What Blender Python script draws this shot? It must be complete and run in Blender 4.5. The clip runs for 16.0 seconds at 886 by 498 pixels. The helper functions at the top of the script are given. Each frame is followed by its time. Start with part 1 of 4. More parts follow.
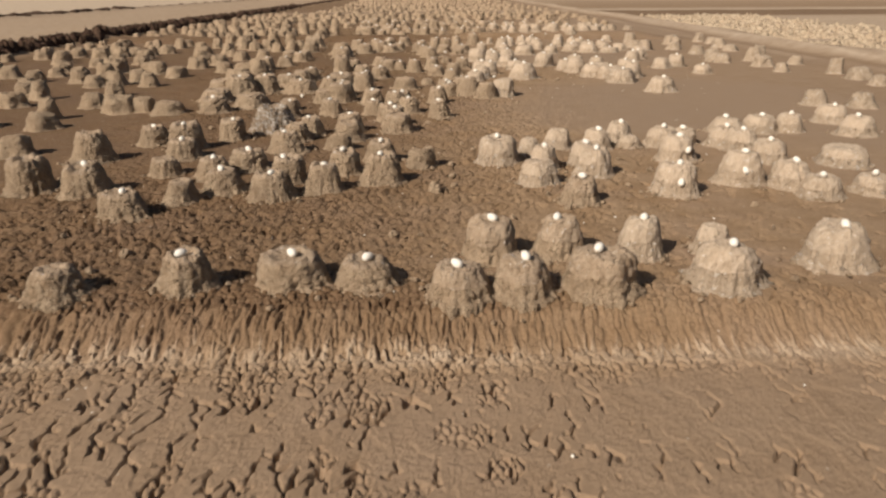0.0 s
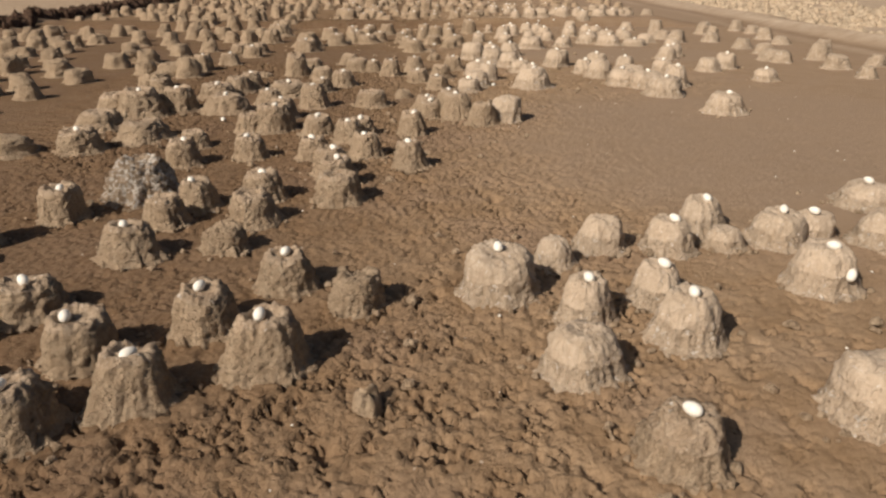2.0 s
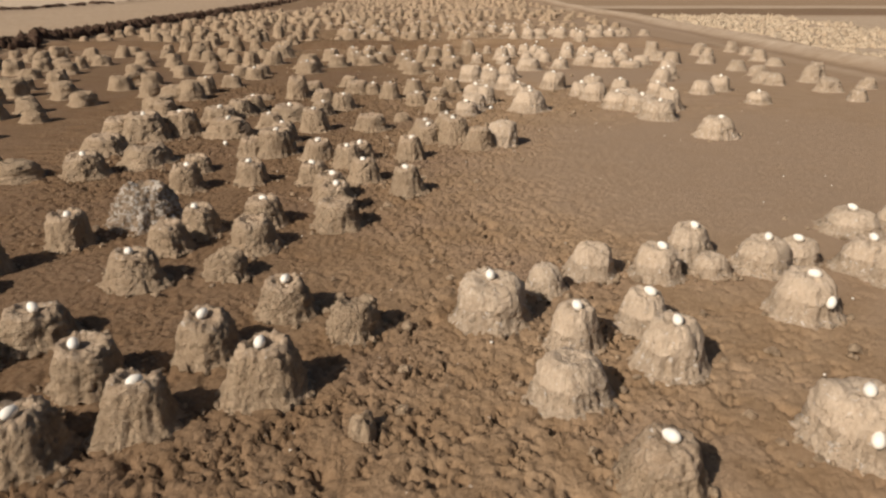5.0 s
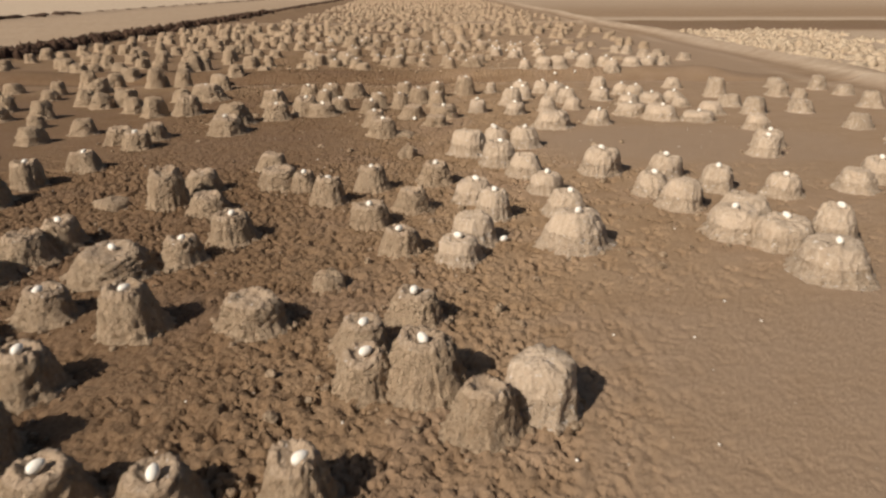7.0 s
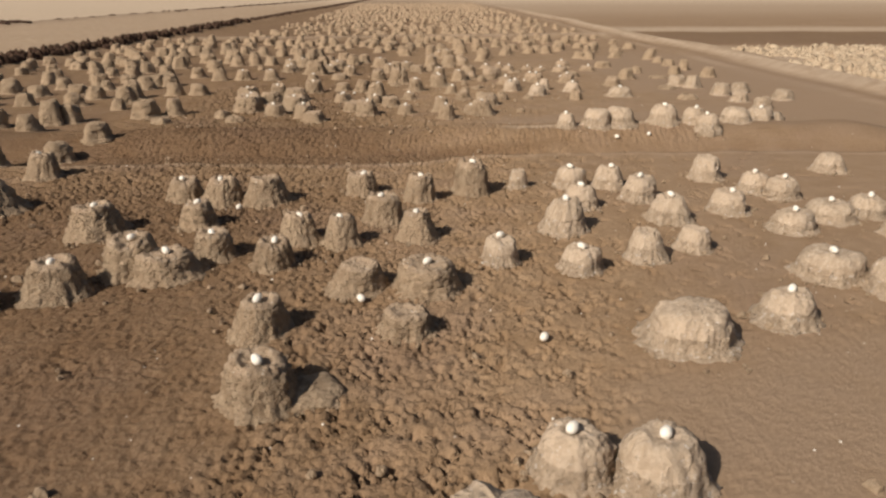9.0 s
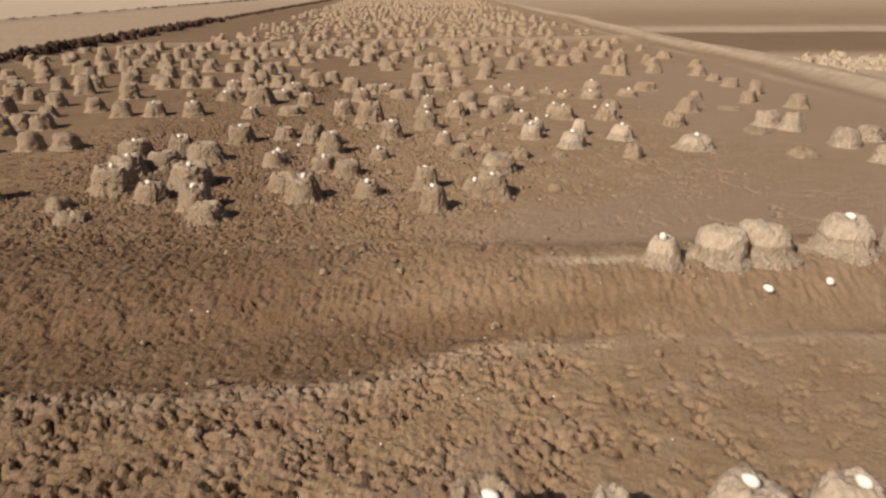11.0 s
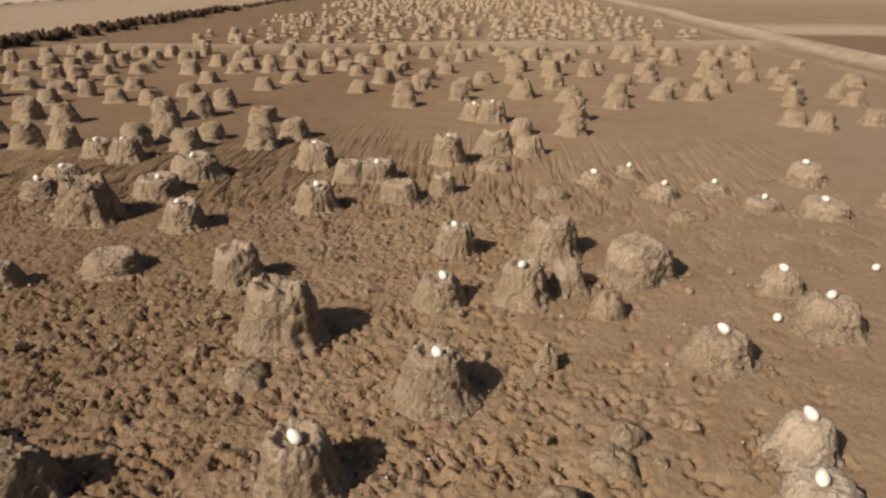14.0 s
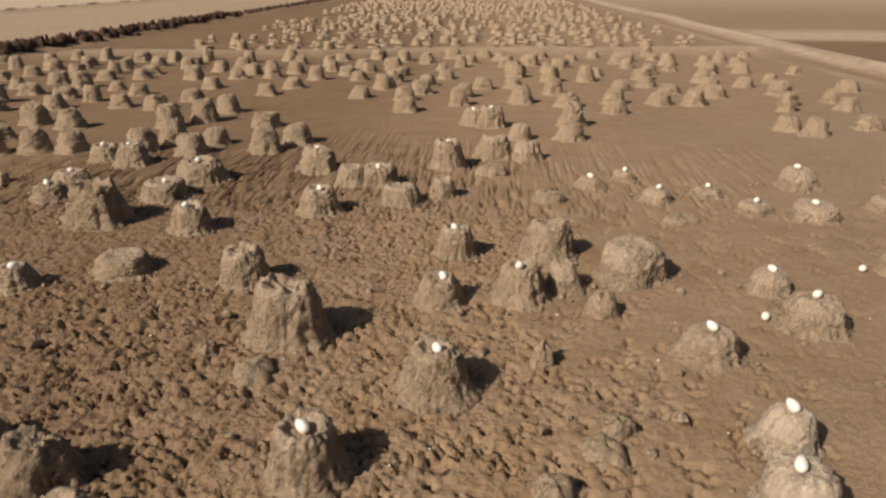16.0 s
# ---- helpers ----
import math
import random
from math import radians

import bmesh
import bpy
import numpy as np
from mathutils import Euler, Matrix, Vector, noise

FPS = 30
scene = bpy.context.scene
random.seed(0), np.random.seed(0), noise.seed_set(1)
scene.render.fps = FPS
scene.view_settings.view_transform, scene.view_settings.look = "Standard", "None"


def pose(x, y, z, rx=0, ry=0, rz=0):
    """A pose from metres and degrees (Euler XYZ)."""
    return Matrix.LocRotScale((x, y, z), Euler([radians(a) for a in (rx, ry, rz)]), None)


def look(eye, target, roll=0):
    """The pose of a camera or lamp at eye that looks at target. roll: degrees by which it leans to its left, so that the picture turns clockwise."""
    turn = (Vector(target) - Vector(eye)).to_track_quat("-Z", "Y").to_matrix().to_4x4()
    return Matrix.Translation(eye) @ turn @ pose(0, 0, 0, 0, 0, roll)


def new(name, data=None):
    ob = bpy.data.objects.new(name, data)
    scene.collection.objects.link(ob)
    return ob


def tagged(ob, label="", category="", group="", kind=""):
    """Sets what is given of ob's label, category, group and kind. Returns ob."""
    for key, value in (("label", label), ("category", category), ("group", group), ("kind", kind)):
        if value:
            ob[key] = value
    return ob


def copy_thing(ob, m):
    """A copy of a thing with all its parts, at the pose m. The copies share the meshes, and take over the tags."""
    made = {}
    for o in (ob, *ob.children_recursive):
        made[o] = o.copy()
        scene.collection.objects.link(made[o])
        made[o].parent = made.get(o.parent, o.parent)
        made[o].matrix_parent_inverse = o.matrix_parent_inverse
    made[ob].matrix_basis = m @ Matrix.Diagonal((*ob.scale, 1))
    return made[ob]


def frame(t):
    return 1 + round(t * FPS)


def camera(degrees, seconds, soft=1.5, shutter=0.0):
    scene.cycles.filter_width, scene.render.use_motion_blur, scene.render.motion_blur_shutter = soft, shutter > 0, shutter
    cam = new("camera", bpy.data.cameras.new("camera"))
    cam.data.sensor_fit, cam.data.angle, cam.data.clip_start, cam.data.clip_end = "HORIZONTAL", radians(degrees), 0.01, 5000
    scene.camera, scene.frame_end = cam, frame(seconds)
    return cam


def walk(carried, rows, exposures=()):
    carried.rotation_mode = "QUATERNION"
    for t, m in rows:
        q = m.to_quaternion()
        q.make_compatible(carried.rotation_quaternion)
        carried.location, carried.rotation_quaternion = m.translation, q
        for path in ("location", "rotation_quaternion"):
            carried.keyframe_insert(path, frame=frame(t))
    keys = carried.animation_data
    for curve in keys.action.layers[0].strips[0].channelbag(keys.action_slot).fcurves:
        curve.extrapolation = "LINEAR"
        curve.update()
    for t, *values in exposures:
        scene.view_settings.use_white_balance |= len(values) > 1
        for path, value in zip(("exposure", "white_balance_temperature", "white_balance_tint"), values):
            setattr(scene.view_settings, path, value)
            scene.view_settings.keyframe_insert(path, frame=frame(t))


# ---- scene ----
cam = camera(65.0, 16.0, soft=2.4, shutter=0.1)
PATH = [
    (0.00, pose(0.000, -0.000, 1.535, 69.37, 0.31, -1.20)),
    (0.50, pose(0.185, 1.945, 1.617, 69.36, -0.01, -1.33)),
    (0.75, pose(0.278, 2.802, 1.657, 68.83, 0.06, -1.22)),
    (1.00, pose(0.278, 2.802, 1.657, 68.83, 0.06, -1.22)),
    (1.50, pose(0.282, 2.996, 1.610, 68.20, 0.06, -1.22)),
    (2.00, pose(0.286, 3.179, 1.562, 67.63, 0.06, -1.22)),
    (2.50, pose(0.289, 3.316, 1.524, 67.22, 0.06, -1.22)),
    (3.00, pose(0.289, 3.316, 1.524, 67.22, 0.06, -1.22)),
    (3.20, pose(0.288, 3.287, 1.532, 67.31, 0.06, -1.22)),
    (3.50, pose(0.286, 3.195, 1.558, 67.58, 0.06, -1.22)),
    (4.00, pose(0.283, 3.032, 1.601, 68.08, 0.06, -1.22)),
    (4.50, pose(0.279, 2.848, 1.647, 68.68, 0.06, -1.22)),
    (4.80, pose(0.284, 2.837, 1.657, 68.87, 0.07, -1.21)),
    (5.30, pose(0.385, 3.826, 1.692, 68.90, -0.14, -1.10)),
    (5.50, pose(0.400, 4.186, 1.680, 69.25, -0.40, -1.25)),
    (6.00, pose(0.500, 5.220, 1.705, 69.52, 0.15, -1.28)),
    (6.50, pose(0.551, 6.303, 1.785, 69.28, 0.03, -1.24)),
    (7.00, pose(0.618, 7.880, 1.790, 69.37, 0.03, -1.21)),
    (7.50, pose(0.683, 9.410, 1.787, 69.35, -0.08, -1.19)),
    (8.00, pose(0.768, 11.290, 1.776, 69.70, 0.09, -1.14)),
    (8.20, pose(0.794, 11.952, 1.818, 69.73, 0.02, -1.12)),
    (10.30, pose(0.964, 16.383, 1.874, 69.43, 0.14, -1.47)),
    (10.50, pose(0.999, 16.922, 1.905, 69.34, 0.25, -1.40)),
    (11.00, pose(1.077, 18.563, 1.942, 69.23, 0.21, -1.46)),
    (11.50, pose(1.140, 20.127, 1.947, 69.26, 0.02, -1.26)),
    (12.00, pose(1.214, 22.071, 1.935, 69.62, 0.00, 3.13)),
    (12.50, pose(1.264, 24.026, 1.959, 69.65, -0.10, 2.96)),
    (12.85, pose(1.290, 25.382, 1.943, 69.48, -0.28, 3.03)),
    (13.00, pose(1.290, 25.382, 1.943, 69.48, -0.28, 3.03)),
    (13.50, pose(1.278, 25.618, 1.889, 68.83, -0.28, 3.04)),
    (14.00, pose(1.267, 25.843, 1.832, 68.25, -0.27, 3.05)),
    (14.50, pose(1.258, 26.030, 1.781, 67.80, -0.27, 3.05)),
    (15.00, pose(1.258, 26.036, 1.779, 67.78, -0.27, 3.05)),
    (15.50, pose(1.263, 25.920, 1.812, 68.06, -0.27, 3.05)),
    (16.00, pose(1.274, 25.698, 1.869, 68.62, -0.27, 3.04)),
]
walk(cam, PATH)

# ---- light ----
world = bpy.data.worlds.new("sky")
scene.world = world
world.use_nodes = True
SUN_AZ, SUN_EL = radians(224), radians(38)          # the way to the sun: behind the path and to its left
sky = world.node_tree.nodes.new("ShaderNodeTexSky")
sky.sky_type, sky.sun_disc = "NISHITA", False
sky.sun_elevation, sky.sun_rotation = SUN_EL, radians(90) - SUN_AZ
sky.dust_density = 3.0
world.node_tree.links.new(sky.outputs[0], world.node_tree.nodes["Background"].inputs[0])
world.node_tree.nodes["Background"].inputs[1].default_value = 0.05
sun_data = bpy.data.lights.new("sun", "SUN")
sun_data.energy, sun_data.angle, sun_data.color = 4.85, radians(0.6), (1.0, 0.90, 0.793)
sun = new("sun", sun_data)
sun.matrix_world = look((30 * math.cos(SUN_EL) * math.cos(SUN_AZ), 30 * math.cos(SUN_EL) * math.sin(SUN_AZ), 30 * math.sin(SUN_EL)), (0, 0, 0))


# ---- materials ----
class Nodes:
    """A small helper to write node trees in lines."""

    def __init__(self, name, rough=0.9, spec=0.2):
        self.mat = bpy.data.materials.new(name)
        self.mat.use_nodes = True
        self.tree = self.mat.node_tree
        self.bsdf = self.tree.nodes["Principled BSDF"]
        self.bsdf.inputs["Roughness"].default_value = rough
        self.bsdf.inputs["Specular IOR Level"].default_value = spec

    def put(self, kind, **values):
        n = self.tree.nodes.new(kind)
        for key, value in values.items():
            if isinstance(value, bpy.types.NodeSocket):
                self.tree.links.new(value, n.inputs[key])
            else:
                n.inputs[key].default_value = value
        return n

    def noise(self, vector, scale, detail=4.0, rough=0.6):
        return self.put("ShaderNodeTexNoise", Vector=vector, Scale=scale, Detail=detail, Roughness=rough).outputs["Fac"]

    def voronoi(self, vector, scale, feature="F1"):
        n = self.put("ShaderNodeTexVoronoi", Vector=vector, Scale=scale)
        n.feature = feature
        return n.outputs["Distance"]

    def span(self, value, a, b, c=0.0, d=1.0):
        n = self.tree.nodes.new("ShaderNodeMapRange")
        n.inputs[1].default_value, n.inputs[2].default_value = a, b
        n.inputs[3].default_value, n.inputs[4].default_value = c, d
        self.tree.links.new(value, n.inputs[0])
        return n.outputs[0]

    def sums(self, op, a, b):
        n = self.tree.nodes.new("ShaderNodeMath")
        n.operation = op
        for i, v in enumerate((a, b)):
            if isinstance(v, bpy.types.NodeSocket):
                self.tree.links.new(v, n.inputs[i])
            else:
                n.inputs[i].default_value = v
        return n.outputs[0]

    def mix(self, fac, a, b):
        n = self.tree.nodes.new("ShaderNodeMix")
        n.data_type = "RGBA"
        for i, v in ((0, fac), (6, a), (7, b)):
            if isinstance(v, bpy.types.NodeSocket):
                self.tree.links.new(v, n.inputs[i])
            else:
                n.inputs[i].default_value = v if i == 0 else (*v, 1.0)
        return n.outputs[2]

    def attribute(self, name):
        n = self.tree.nodes.new("ShaderNodeAttribute")
        n.attribute_name = name
        return n.outputs["Fac"]

    def place(self):
        return self.tree.nodes.new("ShaderNodeTexCoord").outputs["Object"]

    def world_place(self):
        return self.tree.nodes.new("ShaderNodeNewGeometry").outputs["Position"]

    def random(self):
        return self.tree.nodes.new("ShaderNodeObjectInfo").outputs["Random"]

    def colour(self, c):
        if isinstance(c, bpy.types.NodeSocket):
            self.tree.links.new(c, self.bsdf.inputs["Base Color"])
        else:
            self.bsdf.inputs["Base Color"].default_value = (*c, 1.0)

    def relief(self, *layers):
        """layers: (height, metres of depth)"""
        last = None
        for height, depth in layers:
            n = self.put("ShaderNodeBump", Height=height, Distance=depth, Strength=1.0)
            if last is not None:
                self.tree.links.new(last, n.inputs["Normal"])
            last = n.outputs[0]
        self.tree.links.new(last, self.bsdf.inputs["Normal"])


def mud_ground():
    m = Nodes("dry_mud", 0.93, 0.12)
    p = m.world_place()
    broad = m.noise(p, 0.35, 5)
    mid = m.noise(p, 3.2, 6, 0.65)
    fine = m.noise(p, 38, 6, 0.7)
    c = m.mix(m.span(broad, 0.35, 0.68), (0.235, 0.150, 0.082), (0.315, 0.210, 0.122))
    c = m.mix(m.span(mid, 0.35, 0.75), c, (0.375, 0.265, 0.165))
    c = m.mix(m.span(fine, 0.38, 0.72, 0.0, 0.55), c, (0.17, 0.105, 0.056))
    c = m.mix(m.span(m.noise(p, 0.8, 3), 0.5, 0.72, 0.0, 0.45), c, (0.275, 0.190, 0.138))
    # smooth silt, greyer and paler
    silt = m.sums("MULTIPLY", m.attribute("silt"), m.span(mid, 0.2, 0.6, 0.65, 1.0))
    c = m.mix(silt, c, (0.290, 0.204, 0.134))
    # darker mud, which also stands in for shade in the ditch and among clods
    c = m.mix(m.sums("MULTIPLY", m.attribute("dark_mud_shade"), m.span(fine, 0.3, 0.7, 0.5, 0.95)), c, (0.116, 0.067, 0.036))
    # salt crust and dry grass
    c = m.mix(m.sums("MULTIPLY", m.attribute("salt"), m.span(mid, 0.25, 0.6, 0.35, 1.0)), c, (0.56, 0.45, 0.33))
    # white flecks of shell and droppings
    fleck = m.span(m.voronoi(p, 9.0), 0.075, 0.045)
    c = m.mix(m.sums("MULTIPLY", fleck, m.span(m.noise(p, 1.3), 0.5, 0.6)), c, (0.62, 0.55, 0.45))
    m.colour(c)
    warp = m.put("ShaderNodeVectorMath")
    warp.operation = "MULTIPLY_ADD"
    m.tree.links.new(m.put("ShaderNodeTexNoise", Vector=p, Scale=11.0, Detail=2.0).outputs["Color"], warp.inputs[0])
    warp.inputs[1].default_value = (0.05, 0.05, 0.0)
    m.tree.links.new(p, warp.inputs[2])
    gaps = m.span(m.voronoi(warp.outputs[0], 24.0, "DISTANCE_TO_EDGE"), 0.0, 0.34)
    large = m.span(m.voronoi(warp.outputs[0], 11.0, "DISTANCE_TO_EDGE"), 0.0, 0.22)
    crust = m.attribute("clod")
    m.relief((m.sums("MULTIPLY", gaps, crust), 0.004), (m.sums("MULTIPLY", large, crust), 0.002), (mid, 0.010), (m.noise(p, 14, 5, 0.65), 0.010), (fine, 0.007))
    return m.mat


def mud_nest(name, low, high, spot, fleck=0.0, depth=1.0):
    m = Nodes(name, 0.92, 0.12)
    p, w = m.place(), m.world_place()
    streak = m.put("ShaderNodeMapping", Vector=w)
    streak.inputs["Scale"].default_value = (1.0, 1.0, 0.22)
    s = m.noise(streak.outputs[0], 34, 5, 0.65)
    fine = m.noise(w, 60, 6, 0.7)
    broad = m.noise(w, 5, 4)
    c = m.mix(m.span(broad, 0.3, 0.7), low, high)
    c = m.mix(m.span(s, 0.42, 0.68, 0.0, 0.8), c, spot)
    c = m.mix(m.span(fine, 0.5, 0.8, 0.0, 0.5), c, tuple(v * 0.55 for v in low))
    tint = m.span(m.random(), 0.0, 1.0, 0.0, 0.35)
    c = m.mix(tint, c, tuple(v * 1.25 for v in high))
    if fleck:
        white = m.span(m.noise(w, 26, 5, 0.75), 0.62 - 0.09 * fleck, 0.70 - 0.09 * fleck)
        c = m.mix(white, c, (0.66, 0.60, 0.52))
    m.colour(c)
    m.relief((s, depth * 0.036), (m.span(m.voronoi(w, 42.0), 0.0, 0.8, 1.0, 0.0), depth * depth * 0.012), (m.noise(w, 24, 5, 0.7), depth * 0.026), (fine, depth * 0.010))
    return m.mat


def egg_shell():
    m = Nodes("egg_shell", 0.55, 0.35)
    w = m.world_place()
    c = m.mix(m.span(m.noise(w, 45, 4), 0.55, 0.8, 0.0, 0.55), (0.80, 0.75, 0.65), (0.52, 0.40, 0.27))
    m.colour(c)
    m.relief((m.noise(w, 160, 3), 0.001))
    return m.mat


# mud of the bunds, its colour darkened to the tone of their shaded face
def shaded_bund_mud():
    m = Nodes("shaded_bund_mud", 0.95, 0.1)
    w = m.world_place()
    m.colour(m.mix(m.span(m.noise(w, 7, 5), 0.35, 0.7), (0.050, 0.028, 0.020), (0.135, 0.085, 0.055)))
    m.relief((m.noise(w, 30, 5, 0.7), 0.03))
    return m.mat


def pale_scrub():
    m = Nodes("pale_scrub", 0.95, 0.1)
    w = m.world_place()
    m.colour(m.mix(m.span(m.noise(w, 4, 5), 0.35, 0.7), (0.40, 0.30, 0.20), (0.56, 0.45, 0.32)))
    m.relief((m.noise(w, 22, 5, 0.7), 0.03))
    return m.mat


MUD = mud_ground()
NEST = mud_nest("nest_mud", (0.285, 0.198, 0.122), (0.440, 0.325, 0.215), (0.53, 0.41, 0.285))
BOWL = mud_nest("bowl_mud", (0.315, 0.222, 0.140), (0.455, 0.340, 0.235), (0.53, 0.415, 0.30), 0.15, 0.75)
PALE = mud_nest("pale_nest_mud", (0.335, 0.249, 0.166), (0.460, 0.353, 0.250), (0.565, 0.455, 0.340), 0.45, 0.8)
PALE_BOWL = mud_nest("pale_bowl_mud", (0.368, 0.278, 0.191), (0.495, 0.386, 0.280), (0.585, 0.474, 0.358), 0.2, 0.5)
STAINED = mud_nest("stained_nest_mud", (0.230, 0.152, 0.094), (0.36, 0.265, 0.18), (0.44, 0.345, 0.25), 1.4)
SHELL = egg_shell()
BUND_SHADE = shaded_bund_mud()
STRAW = pale_scrub()


# ---- ground ----
def smooth(a, b, v):
    t = np.clip((v - a) / (b - a), 0.0, 1.0)
    return t * t * (3 - 2 * t)


def bell(v, width):
    return np.exp(-(v / width) ** 2)


def waver(x, a, b, c):
    """A slow wander, about -1 to 1."""
    return 0.6 * np.sin(a * x + b) + 0.4 * np.sin(2.3 * a * x + c)


def bund_x(y):
    """The line of the bund on the left, coloured as its shaded side."""
    return -10.35 - 0.02 * np.maximum(0.0, np.asarray(y, float) - 45)


def track_x(y):
    """The line of the pale track on the right."""
    y = np.asarray(y, float)
    return 9.75 + 0.3 * waver(y, 0.22, 0.2, 1.2) + 0.01 * np.maximum(0.0, y - 30)


def cross_y(x):
    """The line of the low ridge across the far flat."""
    return 44.1 + 0.15 * np.asarray(x, float) + 0.3 * waver(x, 0.3, 0.0, 1.0)


def lip_y(x):
    """The near edge of the ditch before the second bank."""
    return 21.72 + 0.52 * smooth(0.4, 1.7, np.asarray(x, float)) + 0.05 * waver(x, 2.6, 0.3, 0.0)


def lie(x, y):
    """The height of the land without its clods."""
    x, y = np.asarray(x, float), np.asarray(y, float)
    z = 0.018 * waver(x, 0.9, 0.4, 2.0) * waver(y, 0.7, 1.1, 0.3)
    first = 2.89 + 0.05 * waver(x, 1.3, 0.2, 1.0)
    z = z - 0.11 * (1 - smooth(first, first + 0.38, y)) + 0.03 * bell(y - first - 0.5, 0.3)
    second = 23.0 + 0.12 * waver(x, 0.8, 2.0, 0.5)
    size = 0.11 + 0.11 * smooth(0.4, 2.2, x) + 0.02 * waver(x, 2.1, 0.0, 1.0)
    size = size * (1 - smooth(6.2, 8.0, x))
    z = z + size * smooth(second - 0.74, second - 0.04, y) * (1 - smooth(second + 0.15, second + 1.0, y))
    z = z - 0.055 * smooth(lip_y(x) - 0.12, lip_y(x) + 0.22, y) * (1 - smooth(second - 0.74, second - 0.45, y))
    z = z + 0.18 * bell(y - cross_y(x), 0.5) * (1 - smooth(8.5, 10.0, np.abs(x)))
    z = z + 0.20 * bell(x - track_x(y) - 0.2, 0.4)
    z = z + 0.14 * bell(x - bund_x(y), 0.4) + 0.14 * bell(x + 24, 0.7)
    return z


def cells(x, y, size, seed):
    """Worley cells: how far a place lies from its cell's edge (0 at the edge), and a random number for the cell."""
    u, v = x / size, y / size
    iu, iv = np.floor(u).astype(np.int64), np.floor(v).astype(np.int64)
    near, next_near, own = np.full(u.shape, 9.0), np.full(u.shape, 9.0), np.zeros(u.shape)
    for du in (-1, 0, 1):
        for dv in (-1, 0, 1):
            a, b = iu + du, iv + dv
            h = (a * 73856093) ^ (b * 19349663) ^ (seed * 83492791)
            h = ((h ^ (h >> 13)) * 1274126177) & 0xFFFFFFFF
            r1, r2, r3 = (h & 1023) / 1023.0, ((h >> 10) & 1023) / 1023.0, ((h >> 20) & 1023) / 1023.0
            d = np.hypot(a + r1 - u, b + r2 - v)
            closer = d < near
            next_near = np.where(closer, near, np.minimum(next_near, d))
            own = np.where(closer, r3, own)
            near = np.where(closer, d, near)
    return next_near - near, own


def patch(x, y, cx, cy, rx, ry, edge=0.35):
    d = np.hypot((x - cx) / rx, (y - cy) / ry) + 0.10 * waver(x, 2.2, 0.1, 0.9) + 0.10 * waver(y, 1.9, 0.7, 0.2)
    return 1 - smooth(1 - edge, 1 + edge, d)


def silt_at(x, y):
    """Smooth silt flats, where no clods lie."""
    s = 0.85 * patch(x, y, 3.5, 9.5, 2.7, 2.5)
    s = np.maximum(s, patch(x, y, 5.0, 24.1, 3.5, 0.95))
    s = np.maximum(s, patch(x, y, -2.2, 16.3, 2.0, 0.8) * 0.35)
    s = np.maximum(s, patch(x, y, 3.7, 16.4, 1.9, 1.0) * 0.9)
    s = np.maximum(s, patch(x, y, -2.5, 6.9, 1.6, 0.5) * 0.5)
    s = np.maximum(s, patch(x, y, 3.5, 0.8, 3.0, 1.6) * 0.8)
    s = np.maximum(s, patch(x, y, 7.5, 31.0, 2.4, 6.0) * 0.9)
    return np.clip(s + 0.55 * smooth(1.5, 4.5, x) * (1 - 0.45 * smooth(25, 28, y)), 0, 1)


def stretch(runs, low, high, near_low, near_high):
    """Grid lines: even within each of the runs (from, to, step), then wider steps, and ever wider ones past near_low and near_high."""
    def out(v, step, end, near, sign):
        lines, s = [], step
        while sign * v < sign * end:
            s = min(s * 1.09, 0.35) if sign * v < sign * near else s * 1.3
            v += sign * s
            lines.append(v)
        return lines

    mid = np.concatenate([np.arange(*run) for run in runs])
    return np.concatenate([out(mid[0], runs[0][2], low, near_low, -1)[::-1], mid, out(mid[-1], runs[-1][2], high, near_high, 1)])


